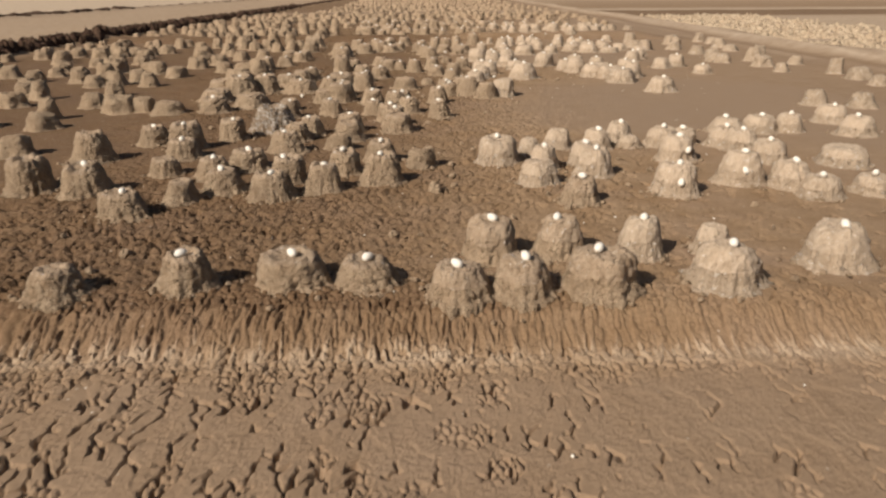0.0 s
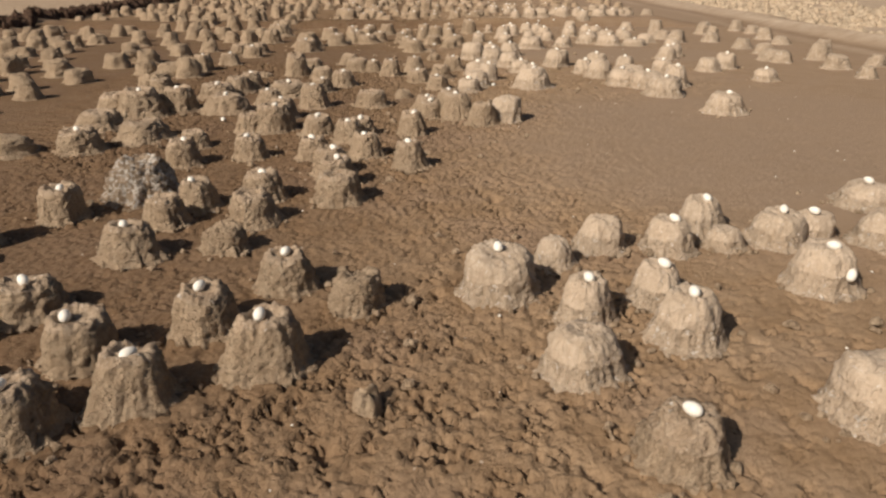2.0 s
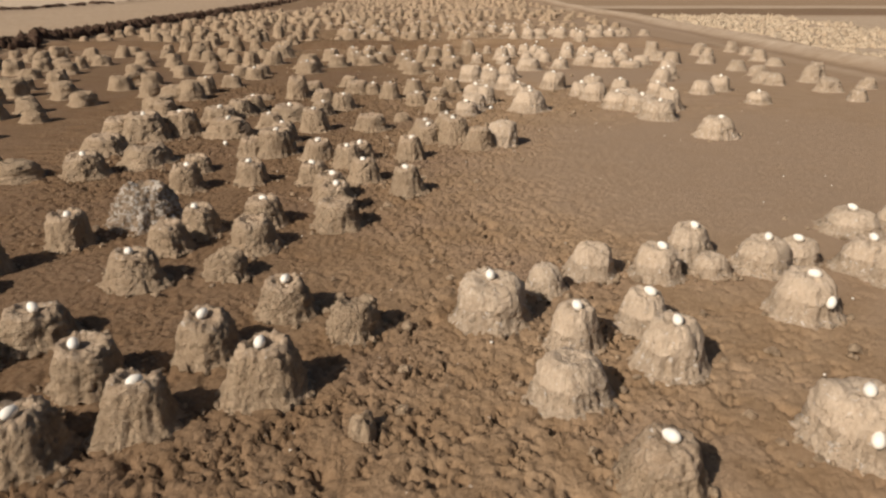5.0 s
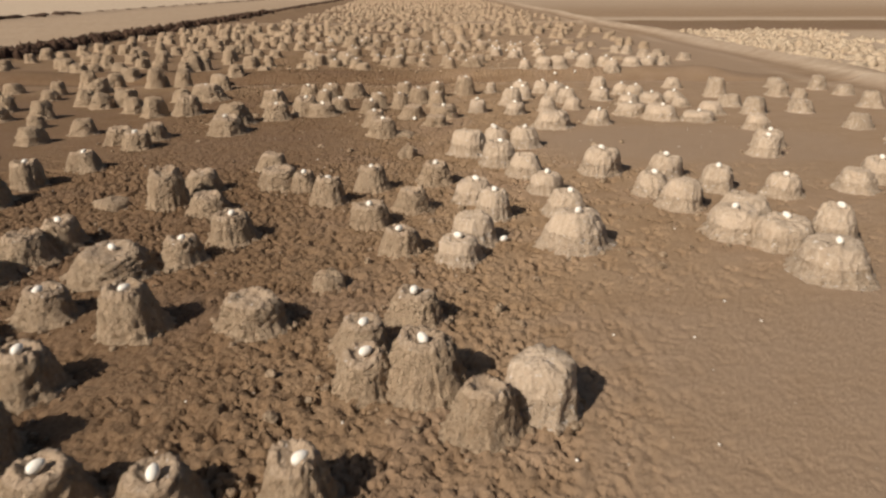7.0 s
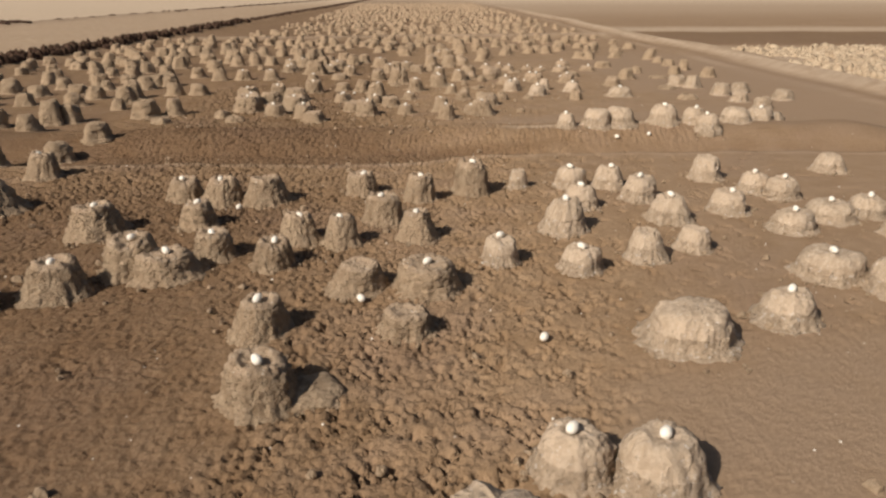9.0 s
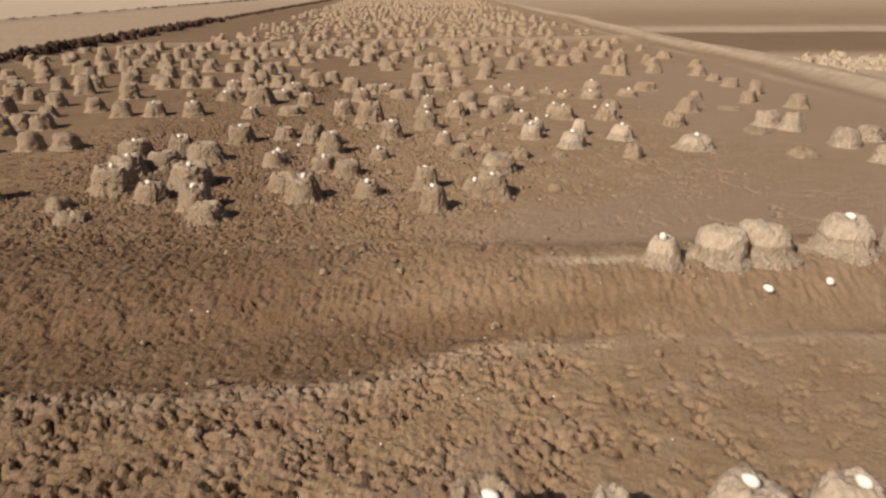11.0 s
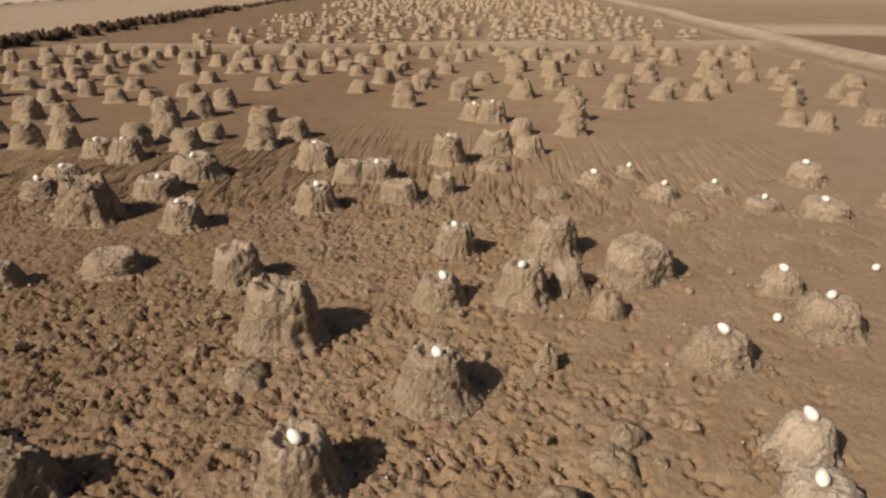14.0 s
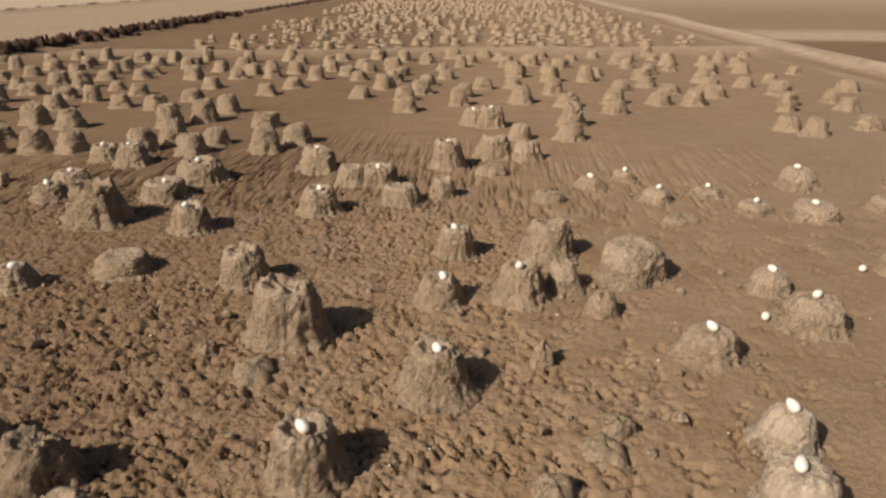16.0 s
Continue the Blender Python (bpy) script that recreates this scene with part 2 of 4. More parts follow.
def ground_form(x, y, cracked):
    """The height of the ground at each place, with its clods, pits, cracks and rills, and its kinds of surface."""
    flat = 1 - smooth(60, 120, np.hypot(x, y - 20))
    z = lie(x, y) * flat
    silt = silt_at(x, y)
    edge, own = cells(x + 0.014 * waver(y, 40, 0, 1), 0.8 * y + 0.012 * waver(x, 37, 1, 0), 0.054, 3)
    plate_own = cells(x + 0.03 * waver(y, 17, 0, 1), y + 0.03 * waver(x, 15, 2, 0), 0.105, 8)[1]
    crack, crack_own = cells(x + 0.05 * waver(y, 11, 0, 1), y * 0.8, 0.24, 5)
    pit_own = cells(x + 0.02 * waver(y, 31, 0, 1), 0.7 * y, 0.075, 19)[1]
    ragged_lip = lip_y(x) + 0.06 * waver(x, 9.0, 0.0, 1.0) + 0.04 * waver(x + 0.5 * y, 27.0, 0.4, 2.0) + 0.12 * (pit_own - 0.5)
    inside = (1 - smooth(4.2, 5.4, np.abs(x - 0.7))) * (1 - smooth(32, 35, y))
    rough = 0.35 + 0.65 * smooth(-0.5, 0.5, waver(x, 0.8, 0.5, 0.2) + waver(y, 0.6, 0.1, 1.4) + 0.25)
    strong = np.maximum(patch(x, y, 0.5, 20.6, 6.0, 1.5), patch(x, y, -0.5, 26.8, 5.0, 3.0))
    rough = np.maximum(rough, strong) * (1 - 0.93 * silt) * (1 - 0.5 * smooth(-0.12, 0.16, y - ragged_lip) * (1 - smooth(23.0, 23.7, y))) * (1 + 0.45 * smooth(1.0, -1.5, x)) * (1 - 0.55 * bell(y - 4.2, 1.1) * smooth(-1.2, 0.6, x))
    calm = 1 - 0.8 * smooth(0.6, 2.4, x)
    low = 1 - smooth(2.6, 3.0, y)
    clod = rough * (1 - low) * (1 - 0.9 * bell(y - 3.08, 0.20))
    z = z + inside * clod * ((0.014 * calm + 0.042 * (pit_own > 0.50 + 0.30 * smooth(1.0, 3.2, x))) * (smooth(0.02, 0.27, edge) - 1) + calm * (0.013 * own + 0.008 * (plate_own - 0.5)))
    # flat plates with open cracks before the first bank
    if np.any(cracked):
        slot, slot_own = cells(x + 0.02 * waver(y, 17, 0, 1) + 0.010 * waver(y, 41, 0, 2), y * 0.5 + 0.02 * waver(x, 15, 2, 0), 0.072, 8)
        small, small_own = cells(x + 0.01 * waver(y, 37, 0, 1), y * 0.6, 0.034, 9)
        open_at = cells(x, 0.55 * y, 0.065, 21)[1] > 0.50 + 0.36 * smooth(-0.9, 1.4, x)
        fine_at = cells(x, 0.7 * y, 0.11, 23)[1] > 0.74 + 0.22 * smooth(-1.0, 0.9, x)
        z = z + cracked * (0.005 * (slot_own - 0.5) - 0.036 * (1 - smooth(0.05, 0.15, slot)) * open_at)
        z = z - cracked * (0.016 * (1 - smooth(0.06, 0.30, small)) - 0.006 * small_own) * fine_at
    # single long cracks in the silt
    z = z - inside * 0.03 * (1 - smooth(0.02, 0.09, crack)) * (crack_own > 0.55) * silt * smooth(0.0, 0.5, waver(x, 9, 0, 1) + waver(y, 8, 2, 0)) * smooth(22, 23.5, y)
    # rills down the banks
    bank = (0.6 - 0.25 * smooth(-0.5, 1.2, x)) * bell(y - 3.08, 0.20) + 0.45 * bell(y - 22.72, 0.3)
    rill, rill_own = cells(x + 0.006 * waver(y, 23, 0, 1), y * 0.28 + 0.05 * waver(x, 19, 0, 1) + 0.03 * waver(x, 53, 0, 1), 0.028, 12)
    z = z + inside * bank * (0.030 * smooth(0.0, 0.35, rill) * smooth(0.15, 0.9, rill_own) - 0.016 * (rill_own < 0.22) - 0.008)
    left = smooth(-0.3, -1.2, x - bund_x(y))
    salt = 0.42 * left + 0.5 * smooth(-24.3, -26, x) + 0.35 * smooth(-60, -140, x)
    right = x - track_x(y)
    beyond = smooth(0.7, 1.3, right)
    strip = 49.5 + 0.4 * waver(x, 0.15, 0.5, 0.0)
    salt = salt + 0.75 * bell(right, 0.28) + 0.35 * bell(right + 1.05, 0.13)
    salt = salt + 0.55 * beyond * (1 - smooth(38.0, 41.0, y)) + 0.6 * smooth(0.0, 1.2, right) * smooth(strip, strip + 0.8, y) * (1 - smooth(strip + 3.0, strip + 7.0, y)) + 0.35 * beyond * smooth(60, 95, y)
    salt = salt + 0.42 * bell(y - cross_y(x), 0.40) * (1 - smooth(8.5, 10.0, np.abs(x)))
    salt = salt + 0.6 * smooth(90, 200, y) + bell(y - 2.90 - 0.10 * (rill_own - 0.5), 0.07) * (0.12 + 0.5 * rill_own) + 0.22 * bell(y - lip_y(x) + 0.10, 0.08) + 0.65 * bell(y - 23.02 - 0.12 * waver(x, 0.8, 2.0, 0.5), 0.07) * smooth(1.6, 2.1, x) * (1 - smooth(3.6, 5.0, x))
    # ditch floor coloured dark for its shade; the field and strips are darker soil
    dark_mud_shade = 0.8 * smooth(-0.12, 0.16, y - ragged_lip) * (1 - smooth(22.40, 22.62, y)) * (1 - 0.6 * smooth(1.2, 3.0, x)) + 0.65 * beyond * smooth(39.5, 41.5, y) * (1 - smooth(strip - 0.6, strip, y)) + 0.4 * bell(right + 0.6, 0.2) + 0.45 * bell(x + 24, 0.8)
    dark_mud_shade = dark_mud_shade + 0.40 * bell(y - 22.75, 0.35) * (1 - 0.3 * smooth(1.5, 3.5, x)) + 0.3 * bell(y - 23.25, 0.22) + 0.75 * smooth(2.93, 3.03, y - 0.10 * (rill_own - 0.5)) * (1 - smooth(3.25, 3.55, y)) * (1 - 0.5 * smooth(-0.5, 1.5, x)) * (0.6 + 0.6 * rill_own)
    # browner mud on the left, with shade between its clods put into the colour
    dark_mud_shade = dark_mud_shade + 0.98 * (1 - 0.12 * bell(y - 4.3, 0.8)) * smooth(1.5, -1.5 + 0.3 * smooth(8.0, 11.0, y), x) * (1 - 0.37 * smooth(22.5, 24.5, y)) * (1 - 0.5 * bell(y - 21.2, 0.8)) * (y > 3.2) * (x > bund_x(y) + 0.5)
    return z, {"silt": np.maximum(silt, 0.75 * low), "salt": salt, "dark_mud_shade": dark_mud_shade, "clod": np.maximum(clod * calm, low * (0.30 - 0.25 * smooth(-0.5, 2.0, x)))}


def build_ground():
    gx = stretch(((-2.9, 4.3, 0.0165),), -2500, 2500, -27, 27)
    gy = stretch(((1.1, 31.0, 0.0185),), -900, 4000, -3, 58)
    # the cracked plates before the first bank stand in a finer grid, set into the wide one
    cx = [int(np.searchsorted(gx, v)) for v in (-2.05, 2.45)]
    cy = [int(np.searchsorted(gy, v)) for v in (1.15, 3.40)]
    fx = np.linspace(gx[cx[0]], gx[cx[1]], 760)
    fy = np.linspace(gy[cy[0]], gy[cy[1]], 300)
    rim = lambda v: np.minimum(v - v[0], v[-1] - v)
    window = (smooth(0.0, 0.06, np.minimum(rim(fx)[None, :], rim(fy)[:, None])) * (1 - smooth(2.80, 2.88, fy))[:, None]).ravel()
    places, quads, values, count = [], [], [], 0
    for ax, ay, cracked in ((gx, gy, 0.0), (fx, fy, window)):
        x, y = (v.ravel() for v in np.meshgrid(ax, ay))
        z, kinds = ground_form(x, y, cracked)
        i = np.arange(len(ay) - 1)[:, None] * len(ax) + np.arange(len(ax) - 1)[None, :]
        keep = np.ones(i.shape, dtype=bool)
        if ax is gx:
            keep[cy[0]:cy[1], cx[0]:cx[1]] = False
        i = i[keep] + count
        quads.append(np.stack([i, i + 1, i + len(ax) + 1, i + len(ax)], 1))
        places.append(np.stack([x, y, z], 1))
        values.append(kinds)
        count += len(x)
    places, quads = np.concatenate(places), np.concatenate(quads).astype(np.int32)
    me = bpy.data.meshes.new("ground")
    me.vertices.add(count)
    me.vertices.foreach_set("co", places.astype(np.float32).ravel())
    me.loops.add(quads.size)
    me.loops.foreach_set("vertex_index", quads.ravel())
    me.polygons.add(len(quads))
    me.polygons.foreach_set("loop_start", np.arange(0, quads.size, 4, dtype=np.int32))
    me.update(calc_edges=True)
    me.polygons.foreach_set("use_smooth", np.ones(len(quads), dtype=bool))
    for name in values[0]:
        a = me.attributes.new(name, "FLOAT", "POINT")
        a.data.foreach_set("value", np.clip(np.concatenate([v[name] for v in values]), 0, 1).astype(np.float32))
    me.materials.append(MUD)
    return tagged(new("ground", me), "dry brown mud flat with cracked clods and silt", "ground", kind="structure")


ground = build_ground()


# ---- nests ----
def link_mesh(name, verts, faces, material, parent=None, label=""):
    me = bpy.data.meshes.new(name)
    me.from_pydata(verts, [], faces)
    me.polygons.foreach_set("use_smooth", np.ones(len(me.polygons), dtype=bool))
    me.materials.append(material)
    ob = new(name, me)
    ob.parent = parent
    return tagged(ob, label)


def turned(profile, sides, bend):
    """Rings of a turned body; bend(angle, radius, height) gives the place. Returns vertices and faces, the last ring closed."""
    verts, faces = [], []
    for r, z in profile:
        for k in range(sides):
            verts.append(bend(2 * math.pi * k / sides, r, z))
    for j in range(len(profile) - 1):
        for k in range(sides):
            a, b = j * sides + k, j * sides + (k + 1) % sides
            faces.append((a, b, b + sides, a + sides))
    return verts, faces


WIDE, TALL = 0.21, 0.27                                # the size that every nest form is drawn at


FLANK = ((1.17, 0.01), (1.09, 0.04), (1.04, 0.09), (1.00, 0.16), (0.975, 0.23), (0.955, 0.31), (0.94, 0.39), (0.925, 0.47), (0.91, 0.55), (0.89, 0.63), (0.865, 0.71), (0.83, 0.79), (0.78, 0.86))
CROWN = ((0.78, 0.86), (0.745, 0.92), (0.70, 0.965), (0.64, 0.99), (0.57, 1.0), (0.51, 0.985), (0.46, 0.945), (0.40, 0.90), (0.32, 0.875), (0.20, 0.865), (0.09, 0.86), (0.004, 0.86))
WORN = ((0.925, 0.47), (0.91, 0.55), (0.89, 0.63), (0.865, 0.71), (0.83, 0.79), (0.78, 0.86), (0.74, 0.91), (0.68, 0.95), (0.60, 0.98), (0.51, 1.0), (0.43, 0.995), (0.36, 0.97), (0.29, 0.945), (0.19, 0.935), (0.09, 0.93), (0.004, 0.93))
DOME = ((0.925, 0.47), (0.91, 0.55), (0.89, 0.63), (0.865, 0.71), (0.83, 0.79), (0.78, 0.86), (0.73, 0.91), (0.65, 0.95), (0.54, 0.98), (0.40, 1.0), (0.22, 1.01), (0.004, 1.01))


def nest_form(seed, top=0.62, sides=60, ragged=1.0, crown_rows=CROWN, coarse=False):
    """Vertices and faces of the outer mound, and of the broken rim with its bowl."""
    off = Vector((seed * 3.7, seed * 1.9, seed * 5.3))
    lean = Vector((math.sin(seed * 2.1), math.cos(seed * 1.3), 0)) * 0.02
    gap = seed * 1.7                                   # where the rim has crumbled away
    notch = ragged * (0.09 + 0.08 * math.sin(seed * 2.9))

    def bend(a, r, z):
        d = Vector((math.cos(a), math.sin(a), 0))
        at = Vector((d.x * r, d.y * r, z))
        share = min(1.0, max(0.0, z) / TALL)
        body = min(1.0, r / (WIDE * 0.6))
        foot = max(0.0, 1 - share / 0.6)
        out = 1 + 0.12 * ragged * noise.noise(d * 1.1 + off) + 0.08 * ragged * noise.noise(at * 7 + off)
        drip = noise.noise(Vector((d.x * 4.5, d.y * 4.5, z * 2.5)) + off)
        run = noise.noise(Vector((d.x * 10, d.y * 10, z * 5)) + off * 1.3)
        out += ragged * body * (0.05 * drip + (0.035 + 0.13 * foot) * run)
        p = d * (r * out) + lean * share
        lump = ragged * (0.011 * noise.noise(at * 22 + off) + 0.013 * noise.noise(at * 45 + off) + 0.006 * noise.noise(at * 90 + off))
        rim = max(0.0, share - 0.55) / 0.45 * body
        open_side = max(0.0, math.cos(a - gap)) ** 4
        teeth = 0.045 * noise.noise(d * 2.4 + off * 1.7) + 0.035 * noise.noise(d * 6.5 + off) + 0.025 * noise.noise(d * 14 + off)
        up = z + TALL * rim * (ragged * teeth * 1.3 - notch * open_side) + 0.7 * lump * min(1.0, share * 2 + 0.3)
        return (p.x + d.x * lump * body, p.y + d.y * lump * body, up)

    def rings(rows):
        return [(WIDE * r * (1 + (top / 0.76 - 1) * max(0.0, z)), TALL * z) for r, z in rows]

    flank, crown = [row for row in FLANK if row[1] <= crown_rows[0][1]], list(crown_rows)
    if coarse:
        flank, crown = flank[::4], crown[::2] + ([crown[-1]] if len(crown) % 2 == 0 else [])
    return turned([(WIDE * 1.24, -0.24)] + rings(flank), sides, bend), turned(rings(crown), sides, bend)


def lump_form(seed):
    """A low broken heap of mud."""
    off = Vector((seed * 2.3, seed * 4.1, seed))

    def bend(a, r, z):
        d = Vector((math.cos(a), math.sin(a), 0))
        k = 1 + 0.35 * noise.noise(d * 1.6 + off) + 0.16 * noise.noise(d * 5 + Vector((0, 0, z * 9)) + off)
        p = d * r * k
        up = z * (1 + 0.5 * noise.noise(d * 1.3 + off * 2)) + 0.012 * noise.noise(Vector((p.x, p.y, z)) * 40 + off)
        return (p.x, p.y, up)

    ring = [(WIDE * 1.15, -0.04)] + [(WIDE * math.cos(t * 1.45) ** 0.6, TALL * math.sin(t * 1.5)) for t in (0.0, 0.2, 0.4, 0.6, 0.8, 0.93)] + [(0.004, TALL)]
    return turned(ring, 30, bend)


def nest_thing(seed, style):
    """A nest mound: an empty with the mound and the bowl as its parts."""
    base = new("nest")
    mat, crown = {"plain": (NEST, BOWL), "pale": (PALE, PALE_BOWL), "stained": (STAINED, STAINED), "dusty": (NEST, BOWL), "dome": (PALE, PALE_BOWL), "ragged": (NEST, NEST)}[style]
    (ov, of), (bv, bf) = nest_form(seed, (0.60, 0.69, 0.78, 0.65)[seed % 4], ragged=1.5 if style in ("stained", "ragged") else 0.95 if style in ("pale", "dome") else 1.1, crown_rows={"dome": DOME, "pale": WORN, "dusty": WORN}.get(style, CROWN))
    link_mesh("mound", ov, of, mat, base)
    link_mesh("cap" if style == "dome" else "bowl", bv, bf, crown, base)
    return base


def lump_thing(seed):
    v, f = lump_form(seed)
    return link_mesh("mud_lump", v, f, NEST)


def egg_thing():
    sides, v = 20, []
    prof = []
    for i in range(13):
        t = math.pi * i / 12
        prof.append((max(0.0005, 0.024 * math.sin(t) * (1 + 0.13 * math.cos(t))), -0.035 * math.cos(t)))
    verts, faces = turned(prof, sides, lambda a, r, z: (z, r * math.cos(a), r * math.sin(a)))
    return link_mesh("egg", verts, faces, SHELL)


STYLES = {"plain": [nest_thing(s, "plain") for s in range(10)], "pale": [nest_thing(s + 20, "pale") for s in range(6)],
          "stained": [nest_thing(s + 40, "stained") for s in range(3)], "dome": [nest_thing(s + 60, "dome") for s in range(3)],
          "ragged": [nest_thing(s + 70, "ragged") for s in range(3)], "dusty": [nest_thing(s + 80, "dusty") for s in range(5)]}
LUMPS = [lump_thing(s) for s in range(5)]
EGG = egg_thing()
LABELS = {"plain": "brown mud nest mound with drip-streaked sides and empty bowl", "pale": "pale dusty mud nest mound with an empty bowl",
          "stained": "ragged dark mud nest mound flecked white with droppings", "dome": "smooth worn domed mud nest mound without bowl",
          "ragged": "ragged dark brown mud nest mound with crumbled sides", "dusty": "dusty light brown mud nest mound with an empty bowl"}
used, dice, taken, feet = set(), random.Random(4), [], []


def first_or_copy(ob, m):
    """The form itself the first time, a copy after that."""
    if ob.name in used:
        c = copy_thing(ob, m)
        c.matrix_basis = m
        return c
    used.add(ob.name)
    ob.matrix_basis = m
    return ob


def put_egg(x, y, z, label, tilt=12):
    e = first_or_copy(EGG, pose(x, y, z, dice.uniform(-tilt, tilt), dice.uniform(-tilt, tilt) - tilt, dice.uniform(35, 145)))
    return tagged(e, label, "egg", "eggs of the colony")


def style_of(x, y, kind):
    if kind == 4:
        return "stained"
    if kind == 5:
        return "dusty" if y > 25 else "dome"
    if kind == 6:
        return "ragged"
    # paler mud to the right: dustier, and its sunlit flanks put into the colour
    pale = 0.36 + 0.28 * dice.random() < float(smooth(0.5, 2.0, np.float64(x + (1.3 if y < 4.8 else 0.9 if y < 7.5 else 0.5 if 11 < y < 16 else 0) - 0.5 * (y > 24))))
    return ("dusty" if (y > 25 and (x < 2.2 or y > 28.6)) or (y < 5.2 and x < 1.2) else "pale") if pale else "plain"


def nest(x, y, r, h, kind):
    """kind: 0 empty, 1 one egg, 2 one egg inside and one on the flank, 3 a mere lump, 4 stained, 5 a worn dome, 6 ragged."""
    z = float(lie(x, y))
    taken.append((x, y))
    if kind != 3 and y < 33:
        feet.append((x, y, r))
    turn = dice.uniform(0, 360)
    m = pose(x, y, z, 0, 0, turn) @ Matrix.Diagonal((r / WIDE, r / WIDE * dice.uniform(0.86, 1.16), h / TALL, 1))
    if kind == 3:
        ob = first_or_copy(LUMPS[dice.randrange(len(LUMPS))], m)
        return tagged(ob, "low broken heap of dry brown mud", "mud lump", "mud lumps")
    style = style_of(x, y, kind)
    ob = first_or_copy(STYLES[style][dice.randrange(len(STYLES[style]))], m)
    label = LABELS[style]
    if h > 0.26 or h < 0.15:
        label = ("tall " if h > 0.26 else "low ") + label
    if kind in (1, 2):
        label = label.replace("and empty bowl", "holding one egg").replace("with an empty bowl", "holding one white egg")
        put_egg(x + dice.uniform(-0.02, 0.02), y + dice.uniform(-0.03, 0.01), z + h * (0.93 if style in ("pale", "dusty") else 0.86) + 0.024, "white egg lying in the bowl of a mud nest")
    if kind == 2:
        a = radians(dice.uniform(240, 300))
        put_egg(x + r * 0.85 * math.cos(a), y + r * 0.85 * math.sin(a), z + h * 0.52, "white egg stuck low on a nest's flank", 40)
    return tagged(ob, label, "nest", "nest mounds of the colony")


def nests(rows):
    for row in rows:
        nest(*row)


# mounds between 3.4 and 5.2 m along the path
nests((
    (0.15, 3.37, 0.18, 0.16, 1), (0.48, 3.38, 0.16, 0.19, 1), (-1.97, 3.39, 0.16, 0.14, 0), (0.90, 3.40, 0.17, 0.22, 1), (1.59, 3.45, 0.20, 0.23, 1), (-1.32, 3.49, 0.16, 0.20, 1),
    (-0.35, 3.54, 0.18, 0.14, 1), (-0.75, 3.55, 0.19, 0.17, 1), (2.36, 3.73, 0.22, 0.25, 1), (0.36, 3.94, 0.15, 0.24, 1), (1.27, 3.95, 0.15, 0.24, 1), (0.78, 3.98, 0.15, 0.24, 1),
    (1.73, 4.00, 0.12, 0.17, 0), (-2.21, 4.85, 0.18, 0.18, 1), (1.95, 5.30, 0.18, 0.24, 2), (-1.91, 5.18, 0.12, 0.17, 0), (3.04, 5.18, 0.17, 0.16, 1), (1.15, 5.11, 0.15, 0.19, 1), (-1.24, 5.28, 0.18, 0.20, 1),
))
# mounds between 5.3 and 6.2 m along the path
nests((
    (3.49, 5.26, 0.14, 0.14, 1), (0.05, 5.40, 0.06, 0.07, 3), (-2.75, 5.45, 0.19, 0.25, 1), (2.95, 5.46, 0.16, 0.21, 1), (-0.86, 5.47, 0.14, 0.22, 1), (-1.67, 5.48, 0.17, 0.18, 1),
    (-3.26, 5.57, 0.19, 0.27, 0), (2.59, 5.61, 0.17, 0.26, 2), (0.92, 5.66, 0.16, 0.19, 0), (-0.40, 5.72, 0.16, 0.25, 1), (-1.21, 5.79, 0.15, 0.21, 1), (-1.84, 5.87, 0.16, 0.18, 1),
    (1.43, 5.90, 0.16, 0.23, 1), (-2.32, 6.01, 0.14, 0.15, 0), (-0.07, 6.28, 0.13, 0.17, 6), (-0.75, 6.06, 0.15, 0.21, 1), (1.03, 6.11, 0.14, 0.21, 1), (3.80, 6.17, 0.20, 0.16, 0),
))
# mounds between 6.2 and 7.1 m along the path
nests((
    (-1.64, 6.18, 0.16, 0.18, 1), (-0.46, 6.50, 0.15, 0.20, 1), (3.17, 6.32, 0.14, 0.20, 1), (0.64, 6.43, 0.19, 0.24, 1), (2.34, 6.44, 0.17, 0.23, 2), (1.42, 6.29, 0.15, 0.20, 1),
    (-3.20, 6.60, 0.18, 0.28, 0), (0.99, 6.77, 0.11, 0.15, 5), (-0.91, 7.00, 0.13, 0.15, 6), (-1.42, 6.88, 0.16, 0.20, 1), (-2.38, 6.68, 0.16, 0.18, 1), (3.13, 6.85, 0.18, 0.20, 1),
    (2.04, 7.00, 0.12, 0.12, 0), (1.30, 7.00, 0.15, 0.19, 0), (3.04, 7.05, 0.17, 0.19, 1), (-2.46, 7.05, 0.18, 0.27, 1), (1.70, 6.96, 0.15, 0.19, 1), (2.40, 7.08, 0.18, 0.19, 1),
))
# mounds between 7.2 and 8.6 m along the path
nests((
    (-1.41, 7.45, 0.14, 0.19, 0), (-0.86, 7.50, 0.15, 0.20, 0), (2.01, 7.30, 0.17, 0.20, 1), (-2.88, 7.32, 0.17, 0.20, 1), (2.64, 7.14, 0.13, 0.16, 1), (4.66, 7.47, 0.20, 0.21, 1),
    (-0.35, 7.90, 0.16, 0.20, 0), (-2.13, 7.58, 0.15, 0.22, 1), (-1.33, 7.81, 0.15, 0.20, 1), (4.04, 7.71, 0.15, 0.20, 1), (3.32, 7.72, 0.19, 0.16, 1), (-0.90, 7.99, 0.15, 0.20, 1),
    (3.71, 7.73, 0.19, 0.18, 1), (-1.79, 8.06, 0.24, 0.29, 4), (-0.41, 8.27, 0.15, 0.22, 1), (4.84, 8.30, 0.18, 0.20, 1), (0.13, 8.76, 0.15, 0.22, 1), (-0.48, 8.60, 0.16, 0.21, 1),
))
